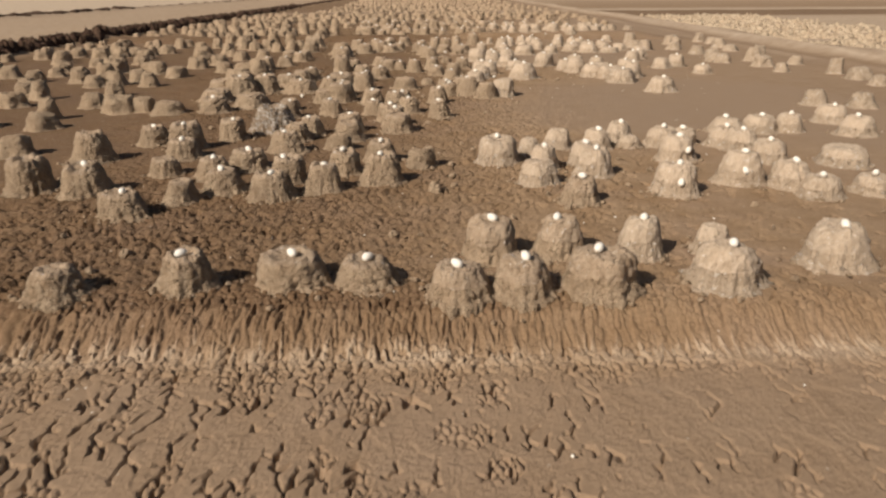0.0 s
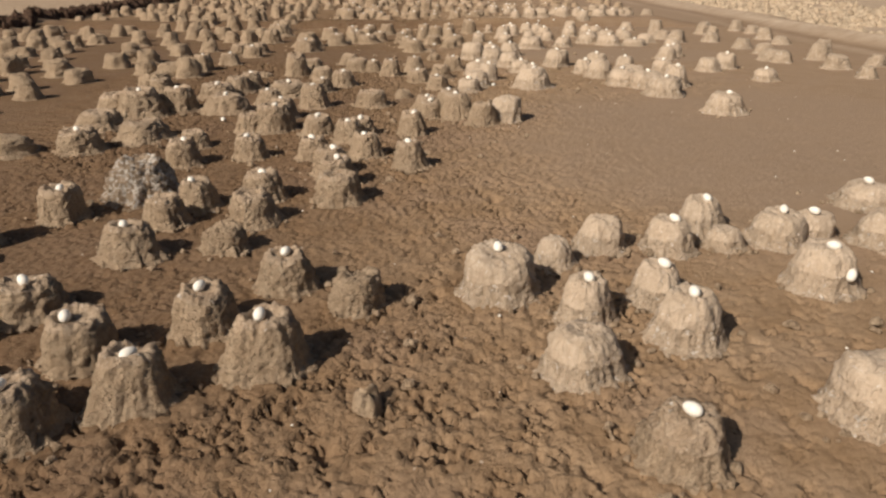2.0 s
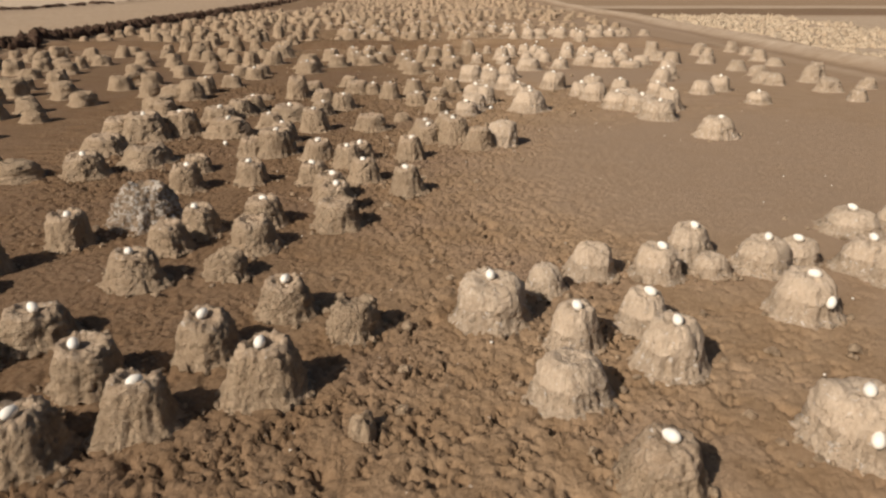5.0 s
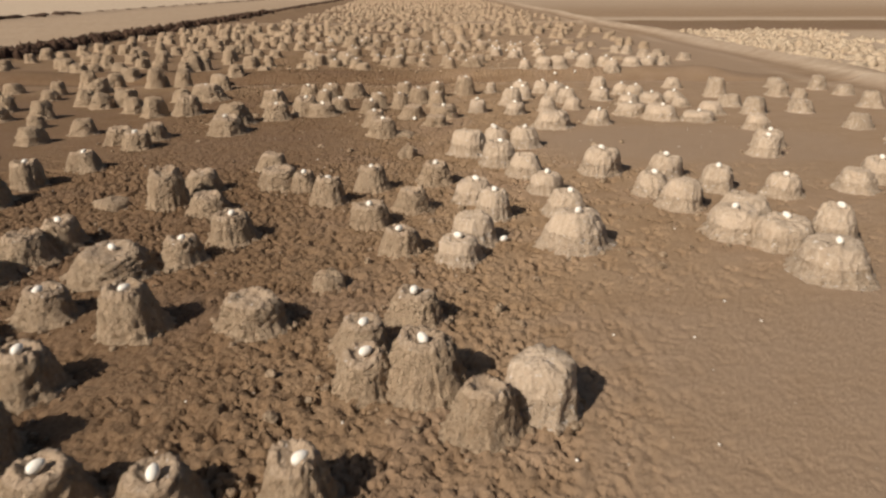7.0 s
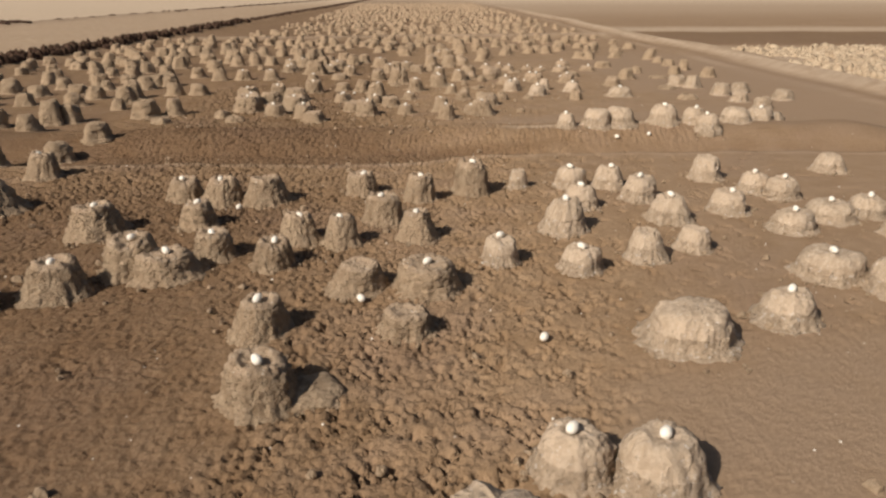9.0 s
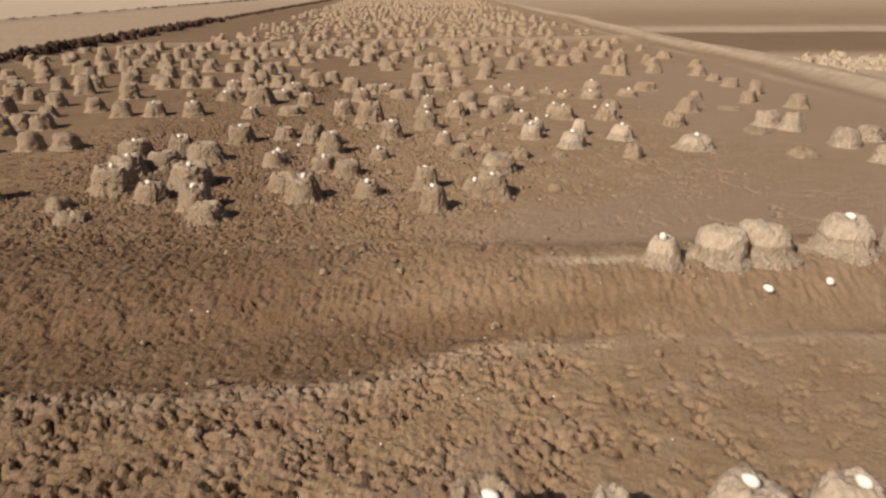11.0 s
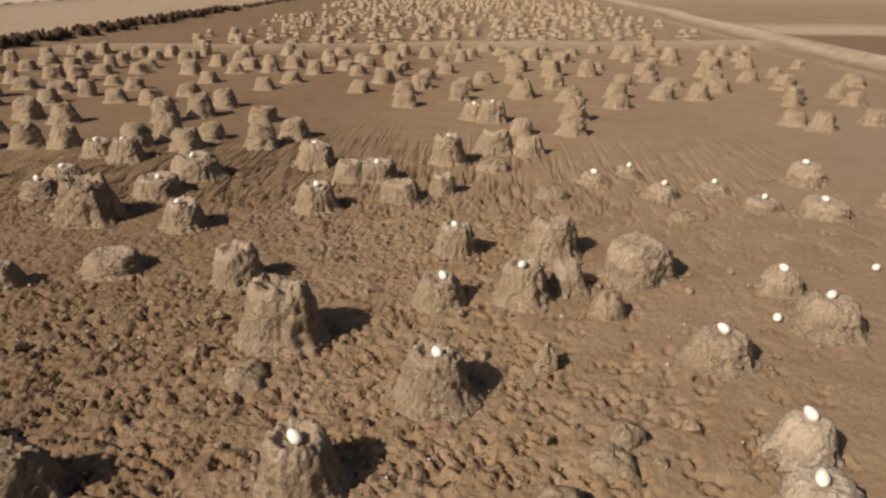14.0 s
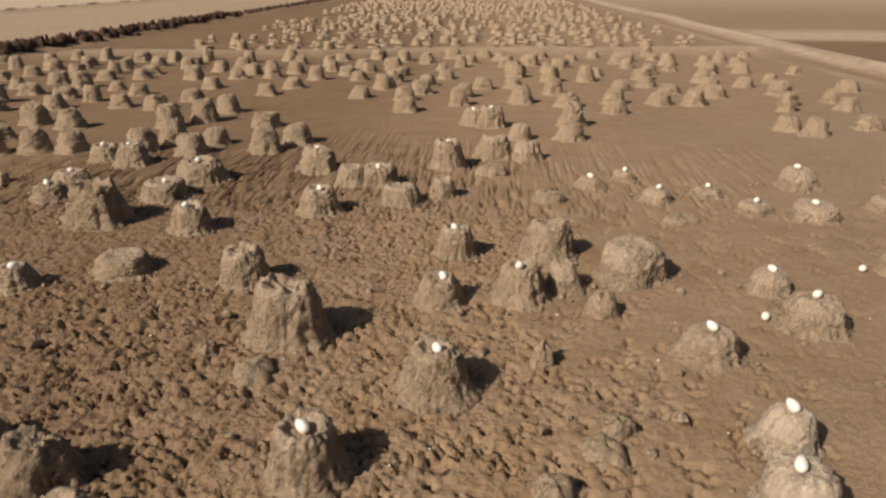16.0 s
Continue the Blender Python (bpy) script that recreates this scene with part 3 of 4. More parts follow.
# mounds between 8.7 and 10.7 m along the path
nests((
    (-1.78, 8.96, 0.17, 0.22, 1), (-0.26, 9.12, 0.15, 0.20, 1), (-0.71, 9.10, 0.14, 0.18, 1), (-1.27, 9.15, 0.15, 0.20, 1), (-1.88, 9.57, 0.14, 0.15, 0), (-2.85, 9.42, 0.21, 0.20, 1),
    (-0.45, 9.69, 0.16, 0.20, 1), (0.13, 9.98, 0.15, 0.22, 1), (-0.80, 9.96, 0.15, 0.20, 1), (-2.46, 9.88, 0.24, 0.17, 0), (-0.39, 9.96, 0.16, 0.17, 1), (-1.26, 10.21, 0.18, 0.26, 1),
    (-1.50, 10.21, 0.17, 0.17, 0), (0.84, 10.42, 0.16, 0.22, 0), (-3.10, 10.35, 0.25, 0.17, 0), (1.11, 10.60, 0.17, 0.25, 5), (0.60, 10.79, 0.19, 0.27, 1), (0.31, 10.79, 0.15, 0.19, 1),
))
# mounds between 10.8 and 12.5 m along the path
nests((
    (-1.31, 10.78, 0.17, 0.22, 1), (-2.57, 11.25, 0.22, 0.27, 1), (3.62, 10.95, 0.21, 0.22, 1), (-2.90, 11.01, 0.27, 0.29, 1), (-3.19, 11.11, 0.21, 0.22, 0), (0.26, 11.15, 0.16, 0.17, 1),
    (-2.01, 11.17, 0.24, 0.20, 1), (-0.38, 11.44, 0.18, 0.18, 0), (-1.04, 11.41, 0.18, 0.27, 1), (0.53, 11.50, 0.17, 0.18, 1), (-1.60, 11.58, 0.17, 0.18, 1), (-0.03, 11.99, 0.11, 0.09, 3),
    (-2.36, 12.08, 0.22, 0.18, 1), (3.32, 12.14, 0.24, 0.22, 1), (-1.51, 12.28, 0.27, 0.17, 1), (-1.10, 12.45, 0.15, 0.18, 1), (0.83, 12.46, 0.16, 0.16, 1), (-3.19, 12.46, 0.17, 0.18, 0),
))
# mounds between 12.5 and 13.8 m along the path
nests((
    (-2.19, 12.49, 0.19, 0.20, 0), (1.70, 12.72, 0.22, 0.26, 1), (0.41, 12.61, 0.16, 0.18, 1), (3.24, 12.71, 0.20, 0.21, 1), (3.66, 12.76, 0.18, 0.28, 1), (-2.08, 12.77, 0.18, 0.21, 1),
    (0.96, 12.83, 0.15, 0.21, 0), (2.98, 12.92, 0.21, 0.22, 1), (-0.88, 12.90, 0.18, 0.21, 1), (0.16, 13.22, 0.15, 0.18, 1), (5.12, 13.23, 0.17, 0.16, 1), (3.19, 13.27, 0.21, 0.22, 0),
    (1.15, 13.42, 0.14, 0.23, 1), (1.78, 13.46, 0.17, 0.21, 1), (-1.25, 13.59, 0.17, 0.16, 0), (0.48, 13.64, 0.16, 0.19, 0), (2.82, 13.67, 0.19, 0.25, 5), (-1.64, 13.75, 0.16, 0.33, 0),
))
# mounds between 13.8 and 15.0 m along the path
nests((
    (-2.16, 13.77, 0.18, 0.05, 3), (3.86, 13.97, 0.16, 0.19, 1), (1.03, 13.88, 0.17, 0.20, 1), (2.70, 14.11, 0.16, 0.20, 1), (4.63, 14.12, 0.18, 0.19, 0), (1.72, 14.19, 0.17, 0.18, 1),
    (-1.47, 14.20, 0.18, 0.19, 0), (3.34, 14.21, 0.17, 0.22, 1), (-0.57, 14.30, 0.15, 0.17, 1), (0.09, 14.32, 0.15, 0.23, 1), (-0.81, 14.39, 0.19, 0.18, 0), (5.01, 14.42, 0.18, 0.23, 1),
    (-3.22, 14.44, 0.18, 0.25, 1), (0.68, 14.52, 0.16, 0.21, 1), (1.61, 14.78, 0.18, 0.22, 0), (3.01, 14.72, 0.17, 0.22, 1), (-1.01, 15.01, 0.15, 0.18, 0), (2.40, 14.90, 0.22, 0.26, 1),
))
# mounds between 15.1 and 17.5 m along the path
nests((
    (-2.99, 15.11, 0.18, 0.19, 1), (1.38, 15.26, 0.19, 0.25, 1), (4.45, 15.60, 0.20, 0.22, 1), (1.09, 15.72, 0.19, 0.28, 5), (0.39, 15.61, 0.11, 0.11, 3), (4.70, 16.06, 0.18, 0.20, 1),
    (1.78, 16.15, 0.19, 0.23, 1), (-2.87, 16.16, 0.18, 0.20, 1), (1.44, 16.22, 0.18, 0.21, 1), (-3.16, 16.42, 0.18, 0.20, 0), (-2.85, 16.73, 0.18, 0.19, 0), (0.03, 16.79, 0.19, 0.23, 1),
    (0.28, 16.82, 0.16, 0.05, 3), (-2.03, 17.10, 0.24, 0.23, 1), (5.07, 17.21, 0.18, 0.19, 0), (2.33, 17.35, 0.25, 0.22, 5), (0.72, 17.48, 0.14, 0.14, 0), (-0.12, 17.50, 0.16, 0.21, 1),
))
# mounds between 17.6 and 18.8 m along the path
nests((
    (2.99, 17.59, 0.18, 0.19, 1), (-2.14, 17.74, 0.27, 0.28, 6), (4.51, 17.85, 0.21, 0.13, 1), (4.00, 17.98, 0.25, 0.20, 2), (-1.58, 18.09, 0.21, 0.23, 1), (0.38, 18.13, 0.18, 0.18, 0),
    (0.84, 18.14, 0.20, 0.18, 1), (3.64, 18.29, 0.22, 0.18, 1), (-0.97, 18.39, 0.22, 0.18, 1), (4.90, 18.40, 0.18, 0.17, 0), (1.93, 18.43, 0.15, 0.17, 1), (-1.22, 18.47, 0.20, 0.27, 1),
    (-3.01, 18.52, 0.22, 0.27, 0), (-0.26, 18.56, 0.15, 0.20, 1), (1.37, 18.60, 0.13, 0.19, 1), (2.45, 18.63, 0.14, 0.22, 0), (-0.74, 18.75, 0.14, 0.20, 1), (2.87, 18.82, 0.12, 0.17, 0),
))
# mounds between 19.0 and 20.2 m along the path
nests((
    (0.18, 18.99, 0.15, 0.23, 1), (-0.17, 19.08, 0.15, 0.22, 1), (0.77, 19.10, 0.15, 0.23, 1), (4.68, 19.12, 0.15, 0.14, 0), (1.97, 19.31, 0.19, 0.26, 1), (3.88, 19.31, 0.18, 0.16, 1),
    (-1.86, 19.34, 0.22, 0.25, 1), (-1.07, 19.47, 0.15, 0.22, 1), (2.93, 19.54, 0.18, 0.22, 1), (0.47, 19.54, 0.16, 0.24, 1), (4.34, 19.59, 0.21, 0.16, 1), (4.75, 19.70, 0.19, 0.17, 1),
    (3.55, 19.80, 0.18, 0.19, 1), (-3.12, 19.93, 0.26, 0.26, 1), (2.24, 19.95, 0.16, 0.20, 1), (2.85, 20.19, 0.18, 0.22, 1), (-0.64, 20.17, 0.19, 0.25, 0), (0.77, 20.21, 0.14, 0.25, 1),
))
# mounds between 20.2 and 23.0 m along the path
nests((
    (-1.08, 20.22, 0.20, 0.23, 1), (4.26, 20.29, 0.17, 0.19, 1), (-1.47, 20.36, 0.17, 0.20, 1), (1.27, 20.48, 0.18, 0.32, 1), (0.22, 20.41, 0.14, 0.21, 1), (4.08, 20.47, 0.18, 0.19, 1),
    (1.75, 20.64, 0.10, 0.18, 0), (2.28, 20.64, 0.15, 0.20, 1), (2.67, 20.64, 0.16, 0.21, 1), (3.78, 20.95, 0.17, 0.24, 0), (-3.22, 21.16, 0.18, 0.27, 1), (5.25, 21.25, 0.18, 0.19, 0),
    (2.66, 22.87, 0.12, 0.16, 1), (3.05, 22.92, 0.18, 0.21, 5), (3.37, 22.94, 0.18, 0.22, 5), (3.95, 22.99, 0.19, 0.21, 1), (4.36, 22.97, 0.16, 0.19, 1), (4.46, 22.76, 0.17, 0.18, 1), (4.98, 23.15, 0.20, 0.18, 5), (-0.28, 13.86, 0.15, 0.24, 1),
))
# mounds between 23.3 and 25.6 m along the path
nests((
    (5.38, 23.30, 0.19, 0.18, 1), (-3.15, 24.42, 0.15, 0.09, 3), (-0.87, 24.51, 0.18, 0.15, 0), (-2.08, 24.51, 0.15, 0.09, 3), (1.14, 24.74, 0.13, 0.23, 1), (-1.07, 24.84, 0.16, 0.23, 1),
    (-2.38, 24.88, 0.13, 0.10, 3), (-0.12, 25.12, 0.18, 0.24, 1), (-3.19, 25.15, 0.14, 0.26, 0), (-1.60, 25.15, 0.19, 0.17, 1), (1.73, 25.19, 0.20, 0.22, 1), (0.50, 25.22, 0.14, 0.15, 1),
    (2.37, 25.33, 0.07, 0.05, 3), (1.55, 25.33, 0.12, 0.12, 1), (1.07, 25.46, 0.14, 0.23, 1), (-0.39, 25.47, 0.16, 0.17, 0), (-2.11, 25.52, 0.21, 0.26, 1), (-1.37, 25.64, 0.23, 0.24, 1),
))
# mounds between 26.0 and 27.1 m along the path
nests((
    (0.22, 26.02, 0.15, 0.16, 0), (1.88, 26.15, 0.21, 0.19, 5), (-2.23, 26.19, 0.21, 0.21, 1), (-0.08, 26.31, 0.15, 0.15, 1), (-1.94, 26.49, 0.22, 0.18, 0), (-0.68, 26.50, 0.14, 0.15, 1),
    (5.64, 26.72, 0.16, 0.09, 3), (-1.54, 26.72, 0.23, 0.22, 0), (3.57, 26.74, 0.11, 0.14, 3), (-0.66, 26.75, 0.12, 0.12, 1), (2.22, 26.76, 0.14, 0.12, 3), (0.52, 26.78, 0.12, 0.13, 1),
    (2.70, 26.81, 0.08, 0.05, 3), (1.51, 26.86, 0.14, 0.14, 0), (-2.47, 27.01, 0.21, 0.21, 1), (-1.90, 27.01, 0.17, 0.27, 1), (-0.09, 27.06, 0.17, 0.27, 1), (1.85, 27.14, 0.09, 0.08, 3),
))
# mounds between 27.2 and 28.7 m along the path
nests((
    (4.49, 27.22, 0.24, 0.17, 1), (2.95, 27.32, 0.16, 0.19, 1), (-0.17, 27.52, 0.14, 0.17, 1), (1.31, 27.53, 0.12, 0.16, 1), (-1.37, 27.81, 0.17, 0.24, 1), (-0.41, 27.82, 0.16, 0.23, 6),
    (3.71, 27.83, 0.18, 0.19, 1), (2.49, 27.85, 0.15, 0.19, 1), (1.60, 27.86, 0.09, 0.07, 3), (0.61, 27.95, 0.16, 0.24, 1), (-0.83, 28.00, 0.15, 0.16, 0), (3.19, 28.08, 0.12, 0.21, 0),
    (1.83, 28.15, 0.10, 0.05, 3), (5.74, 28.18, 0.20, 0.06, 3), (2.62, 28.26, 0.15, 0.17, 1), (1.91, 28.31, 0.08, 0.06, 3), (1.10, 28.58, 0.18, 0.25, 1), (0.19, 28.67, 0.11, 0.05, 3),
))
# mounds between 28.8 and 29.9 m along the path
nests((
    (4.76, 28.78, 0.18, 0.19, 0), (1.63, 28.87, 0.06, 0.11, 3), (-0.15, 28.89, 0.06, 0.05, 3), (2.53, 29.02, 0.18, 0.16, 1), (0.23, 29.08, 0.20, 0.34, 0), (3.90, 29.34, 0.18, 0.19, 1),
    (3.22, 29.40, 0.18, 0.19, 1), (2.04, 29.49, 0.09, 0.12, 3), (1.56, 29.68, 0.17, 0.23, 1), (1.06, 29.60, 0.14, 0.17, 1), (-1.66, 29.63, 0.14, 0.15, 1), (-0.23, 29.82, 0.17, 0.24, 0),
    (1.84, 29.84, 0.12, 0.18, 0), (-2.63, 29.88, 0.18, 0.22, 1), (2.33, 30.05, 0.20, 0.25, 5), (3.16, 29.88, 0.13, 0.15, 1), (-3.27, 29.90, 0.18, 0.22, 1), (-1.11, 29.95, 0.18, 0.12, 0),
))
# mounds between 30.0 and 31.9 m along the path
nests((
    (6.10, 30.05, 0.20, 0.05, 3), (4.17, 30.22, 0.16, 0.12, 3), (1.12, 30.38, 0.13, 0.22, 1), (1.79, 30.43, 0.18, 0.25, 0), (-0.98, 30.78, 0.16, 0.21, 1), (-1.80, 30.92, 0.24, 0.32, 6),
    (2.96, 31.25, 0.15, 0.05, 3), (-0.07, 31.31, 0.17, 0.22, 1), (4.10, 31.40, 0.19, 0.12, 1), (-2.55, 31.49, 0.18, 0.14, 1), (3.66, 31.52, 0.14, 0.09, 1), (0.61, 31.61, 0.16, 0.15, 0),
    (4.85, 31.62, 0.18, 0.12, 1), (-1.55, 31.62, 0.22, 0.15, 1), (1.92, 31.74, 0.14, 0.10, 3), (0.96, 31.80, 0.12, 0.18, 0), (2.88, 31.80, 0.14, 0.12, 1), (-2.57, 31.88, 0.19, 0.15, 1),
))
# mounds between 32.0 and 35.2 m along the path
nests((
    (3.39, 31.98, 0.14, 0.08, 1), (-3.34, 31.99, 0.09, 0.10, 3), (0.06, 32.16, 0.15, 0.18, 0), (-1.42, 32.18, 0.24, 0.21, 1), (2.36, 32.21, 0.15, 0.10, 1), (0.31, 32.22, 0.19, 0.17, 1),
    (4.33, 32.31, 0.19, 0.19, 1), (2.72, 32.46, 0.11, 0.10, 1), (1.41, 32.62, 0.15, 0.09, 3), (-0.39, 32.66, 0.18, 0.24, 1), (-2.39, 32.73, 0.18, 0.22, 1), (0.95, 32.88, 0.18, 0.29, 1),
    (-2.76, 32.89, 0.16, 0.17, 1), (1.80, 33.30, 0.16, 0.19, 0), (1.44, 33.34, 0.21, 0.24, 0), (1.78, 34.29, 0.15, 0.19, 0), (1.42, 35.00, 0.18, 0.28, 1), (1.19, 35.16, 0.16, 0.21, 1),
))


for kinds in (*STYLES.values(), LUMPS):               # forms that no place took up
    for ob in kinds:
        if ob.name not in used:
            for o in (*ob.children_recursive, ob):
                bpy.data.objects.remove(o)

# eggs that rolled out of their nests
for x, y in ((1.18, 12.78), (-0.86, 19.94), (0.42, 17.9), (1.5, 17.35), (3.24, 22.55), (3.66, 22.60), (2.98, 29.45), (3.91, 30.21), (-0.55, 27.45), (-1.9, 10.6)):
    put_egg(x, y, float(lie(x, y)) + 0.026, "white egg lying on the bare mud", 8)


# ---- the far colony, past counting ----
def joined(name, pieces, material, label, category):
    """pieces: (vertices as an array, faces as an array of quads); all into one mesh."""
    vs, fs, n = [], [], 0
    for v, f in pieces:
        vs.append(v)
        fs.append(f + n)
        n += len(v)
    me = bpy.data.meshes.new(name)
    me.from_pydata(np.concatenate(vs).tolist(), [], np.concatenate(fs).tolist())
    me.polygons.foreach_set("use_smooth", np.ones(len(me.polygons), dtype=bool))
    me.materials.append(material)
    return tagged(new(name, me), label, category, kind="stuff")


def far_forms(sides, coarse):
    out = []
    for s in range(8):
        (ov, of), (bv, bf) = nest_form(s + 80, (0.62, 0.70, 0.78)[s % 3], sides, 1.5, DOME if s % 3 == 1 else CROWN if s % 3 else WORN, coarse)
        n = len(ov)
        out.append((np.array(ov + bv), np.array(of + [tuple(i + n for i in q) for q in bf])))
    return out


def placed(form, x, y, r, h, turn):
    v, f = form
    c, s = math.cos(turn), math.sin(turn)
    k, u = r / WIDE, h / TALL
    w = np.stack([(v[:, 0] * c - v[:, 1] * s) * k + x, (v[:, 0] * s + v[:, 1] * c) * k + y, v[:, 2] * u + float(lie(x, y))], 1)
    return w, f


def far_colony():
    finer, forms, rng, pieces, spots, done = far_forms(24, False), far_forms(13, True), random.Random(11), [], [], list(taken)
    for x, y, r, h in SIDE_NESTS:
        pieces.append(placed(finer[rng.randrange(8)], x, y, r, h, rng.uniform(0, 6.3)))
        done.append((x, y))
        spots.append((x, y))
    tries = 0
    while tries < 15000 and len(pieces) < 2500:
        tries += 1
        x, y = rng.uniform(-9.6, 8.0), 4 + 126 * rng.random() ** 1.3
        if y > cross_y(x):
            ok, gap = (x < 5.8 + 0.04 * (y - 45) or rng.random() < 0.3) and x > -7.0 - 0.04 * max(0.0, y - 60) and y > cross_y(x) + 1.0, 0.62
        elif y > 36.5:
            ok, gap = (x < 5.6 or rng.random() < 0.4) and y < cross_y(x) - 0.7, 0.66
        elif y > 29.5 and x > 3.6:
            ok, gap = rng.random() < 0.35, 0.8
        else:
            ok = (x < -4.6 and not 21.0 < y < 23.6) or (6.2 < x < 8.0 and y < 21 and rng.random() < 0.5)
            gap = 0.66
        ok = ok and noise.noise(Vector((x * 0.23, y * 0.16, 3))) > -0.34
        if ok and all((x - a) ** 2 + (y - b) ** 2 > gap * gap for a, b in done):
            done.append((x, y))
            spots.append((x, y))
            pieces.append(placed((finer if y < 45 else forms)[rng.randrange(8)], x, y, *((rng.uniform(0.13, 0.21), rng.uniform(0.15, 0.28)) if y < 45 else (rng.uniform(0.12, 0.18), rng.uniform(0.14, 0.25))), rng.uniform(0, 6.3)))
    # right-hand mounds take the paler mud, part dust and part painted sunlight
    brown = [p for p, (x, y) in zip(pieces, spots) if x + 0.9 * noise.noise(Vector((x * 3, y * 3, 0))) < (1.6 if y < 24 else 3.8 if y < 29 else 99)]
    pale = [p for p, (x, y) in zip(pieces, spots) if x + 0.9 * noise.noise(Vector((x * 3, y * 3, 0))) >= (1.6 if y < 24 else 3.8 if y < 29 else 99)]
    joined("far_nests", brown, NEST, "hundreds of brown mud nest mounds across the flat", "nests")
    joined("far_pale_nests", pale, PALE, "many pale dusty mud nest mounds across the flat", "nests")


SIDE_NESTS = []
SIDE_NESTS += [
    (-4.10, 6.87, 0.16, 0.20), (-4.53, 8.28, 0.18, 0.19), (5.81, 9.29, 0.18, 0.19), (-3.43, 9.32, 0.22, 0.16), (-4.10, 9.40, 0.22, 0.21), (-3.81, 9.46, 0.18, 0.19), (5.30, 9.55, 0.18, 0.20), (-4.63, 9.84, 0.18, 0.20),
    (-5.78, 9.90, 0.18, 0.20), (-5.58, 11.99, 0.18, 0.19), (-5.33, 12.22, 0.18, 0.24), (-5.12, 12.70, 0.18, 0.21), (-3.41, 12.82, 0.22, 0.20), (-3.27, 13.81, 0.22, 0.28), (-3.53, 13.86, 0.25, 0.20), (-3.98, 14.08, 0.18, 0.19),
    (6.27, 15.19, 0.18, 0.19), (6.17, 15.41, 0.18, 0.19), (-4.45, 15.43, 0.18, 0.21), (-4.81, 15.55, 0.18, 0.19), (6.51, 16.35, 0.18, 0.19), (-4.25, 16.43, 0.18, 0.20),
]
SIDE_NESTS += [
    (-5.26, 16.76, 0.18, 0.19), (-3.88, 17.02, 0.18, 0.19), (6.45, 17.20, 0.18, 0.19), (-5.53, 17.96, 0.18, 0.19), (-5.00, 18.15, 0.18, 0.26), (-3.45, 18.34, 0.18, 0.28), (5.54, 18.37, 0.18, 0.25), (6.33, 18.47, 0.18, 0.19),
    (-3.87, 18.69, 0.17, 0.22), (-4.55, 19.10, 0.18, 0.22), (5.45, 19.11, 0.18, 0.19), (-4.25, 19.33, 0.18, 0.26), (-4.90, 19.36, 0.18, 0.25), (-3.49, 19.77, 0.18, 0.20), (5.64, 20.13, 0.18, 0.32), (7.22, 21.23, 0.18, 0.19),
    (-5.79, 21.48, 0.18, 0.32), (-4.57, 21.51, 0.18, 0.36), (-5.35, 21.58, 0.18, 0.26), (-4.10, 21.69, 0.18, 0.31), (-4.59, 21.81, 0.18, 0.29), (-3.57, 22.15, 0.18, 0.23),
]
SIDE_NESTS += [
    (-5.45, 22.56, 0.18, 0.21), (-3.36, 22.80, 0.18, 0.21), (-6.84, 23.32, 0.18, 0.19), (-6.70, 23.76, 0.18, 0.19), (-6.27, 24.00, 0.18, 0.22), (5.94, 24.02, 0.18, 0.19), (-5.42, 24.09, 0.18, 0.26), (-4.72, 24.32, 0.18, 0.35),
    (-4.56, 24.51, 0.18, 0.27), (-6.11, 24.90, 0.18, 0.23), (-7.98, 24.92, 0.18, 0.23), (-3.56, 24.97, 0.21, 0.27), (-6.99, 25.05, 0.18, 0.28), (6.48, 25.58, 0.15, 0.19), (-4.32, 25.72, 0.12, 0.19), (6.45, 26.39, 0.16, 0.19),
    (-4.48, 26.45, 0.18, 0.29), (-8.75, 26.54, 0.18, 0.25), (7.31, 26.58, 0.18, 0.19), (-8.37, 27.05, 0.18, 0.21), (-4.58, 27.05, 0.16, 0.33), (6.44, 27.25, 0.18, 0.21),
]
SIDE_NESTS += [
    (-3.96, 27.46, 0.17, 0.22), (-3.50, 27.47, 0.18, 0.21), (6.97, 27.60, 0.18, 0.19), (6.29, 28.33, 0.17, 0.24), (-4.84, 28.35, 0.18, 0.26), (-7.57, 28.41, 0.18, 0.22), (-8.42, 28.58, 0.18, 0.28), (-8.00, 28.60, 0.18, 0.27),
    (6.07, 28.61, 0.17, 0.21), (-4.80, 28.85, 0.18, 0.23), (-4.53, 28.86, 0.18, 0.23), (-5.98, 28.88, 0.18, 0.24), (-3.79, 29.86, 0.18, 0.23), (-5.82, 30.22, 0.18, 0.29), (-4.40, 30.37, 0.18, 0.22), (-5.31, 30.90, 0.18, 0.24),
    (-5.98, 31.41, 0.18, 0.26), (-7.21, 31.42, 0.18, 0.27), (-6.35, 31.51, 0.18, 0.31), (-4.40, 31.76, 0.18, 0.27), (-7.12, 31.88, 0.18, 0.27), (-5.52, 32.40, 0.18, 0.32),
]
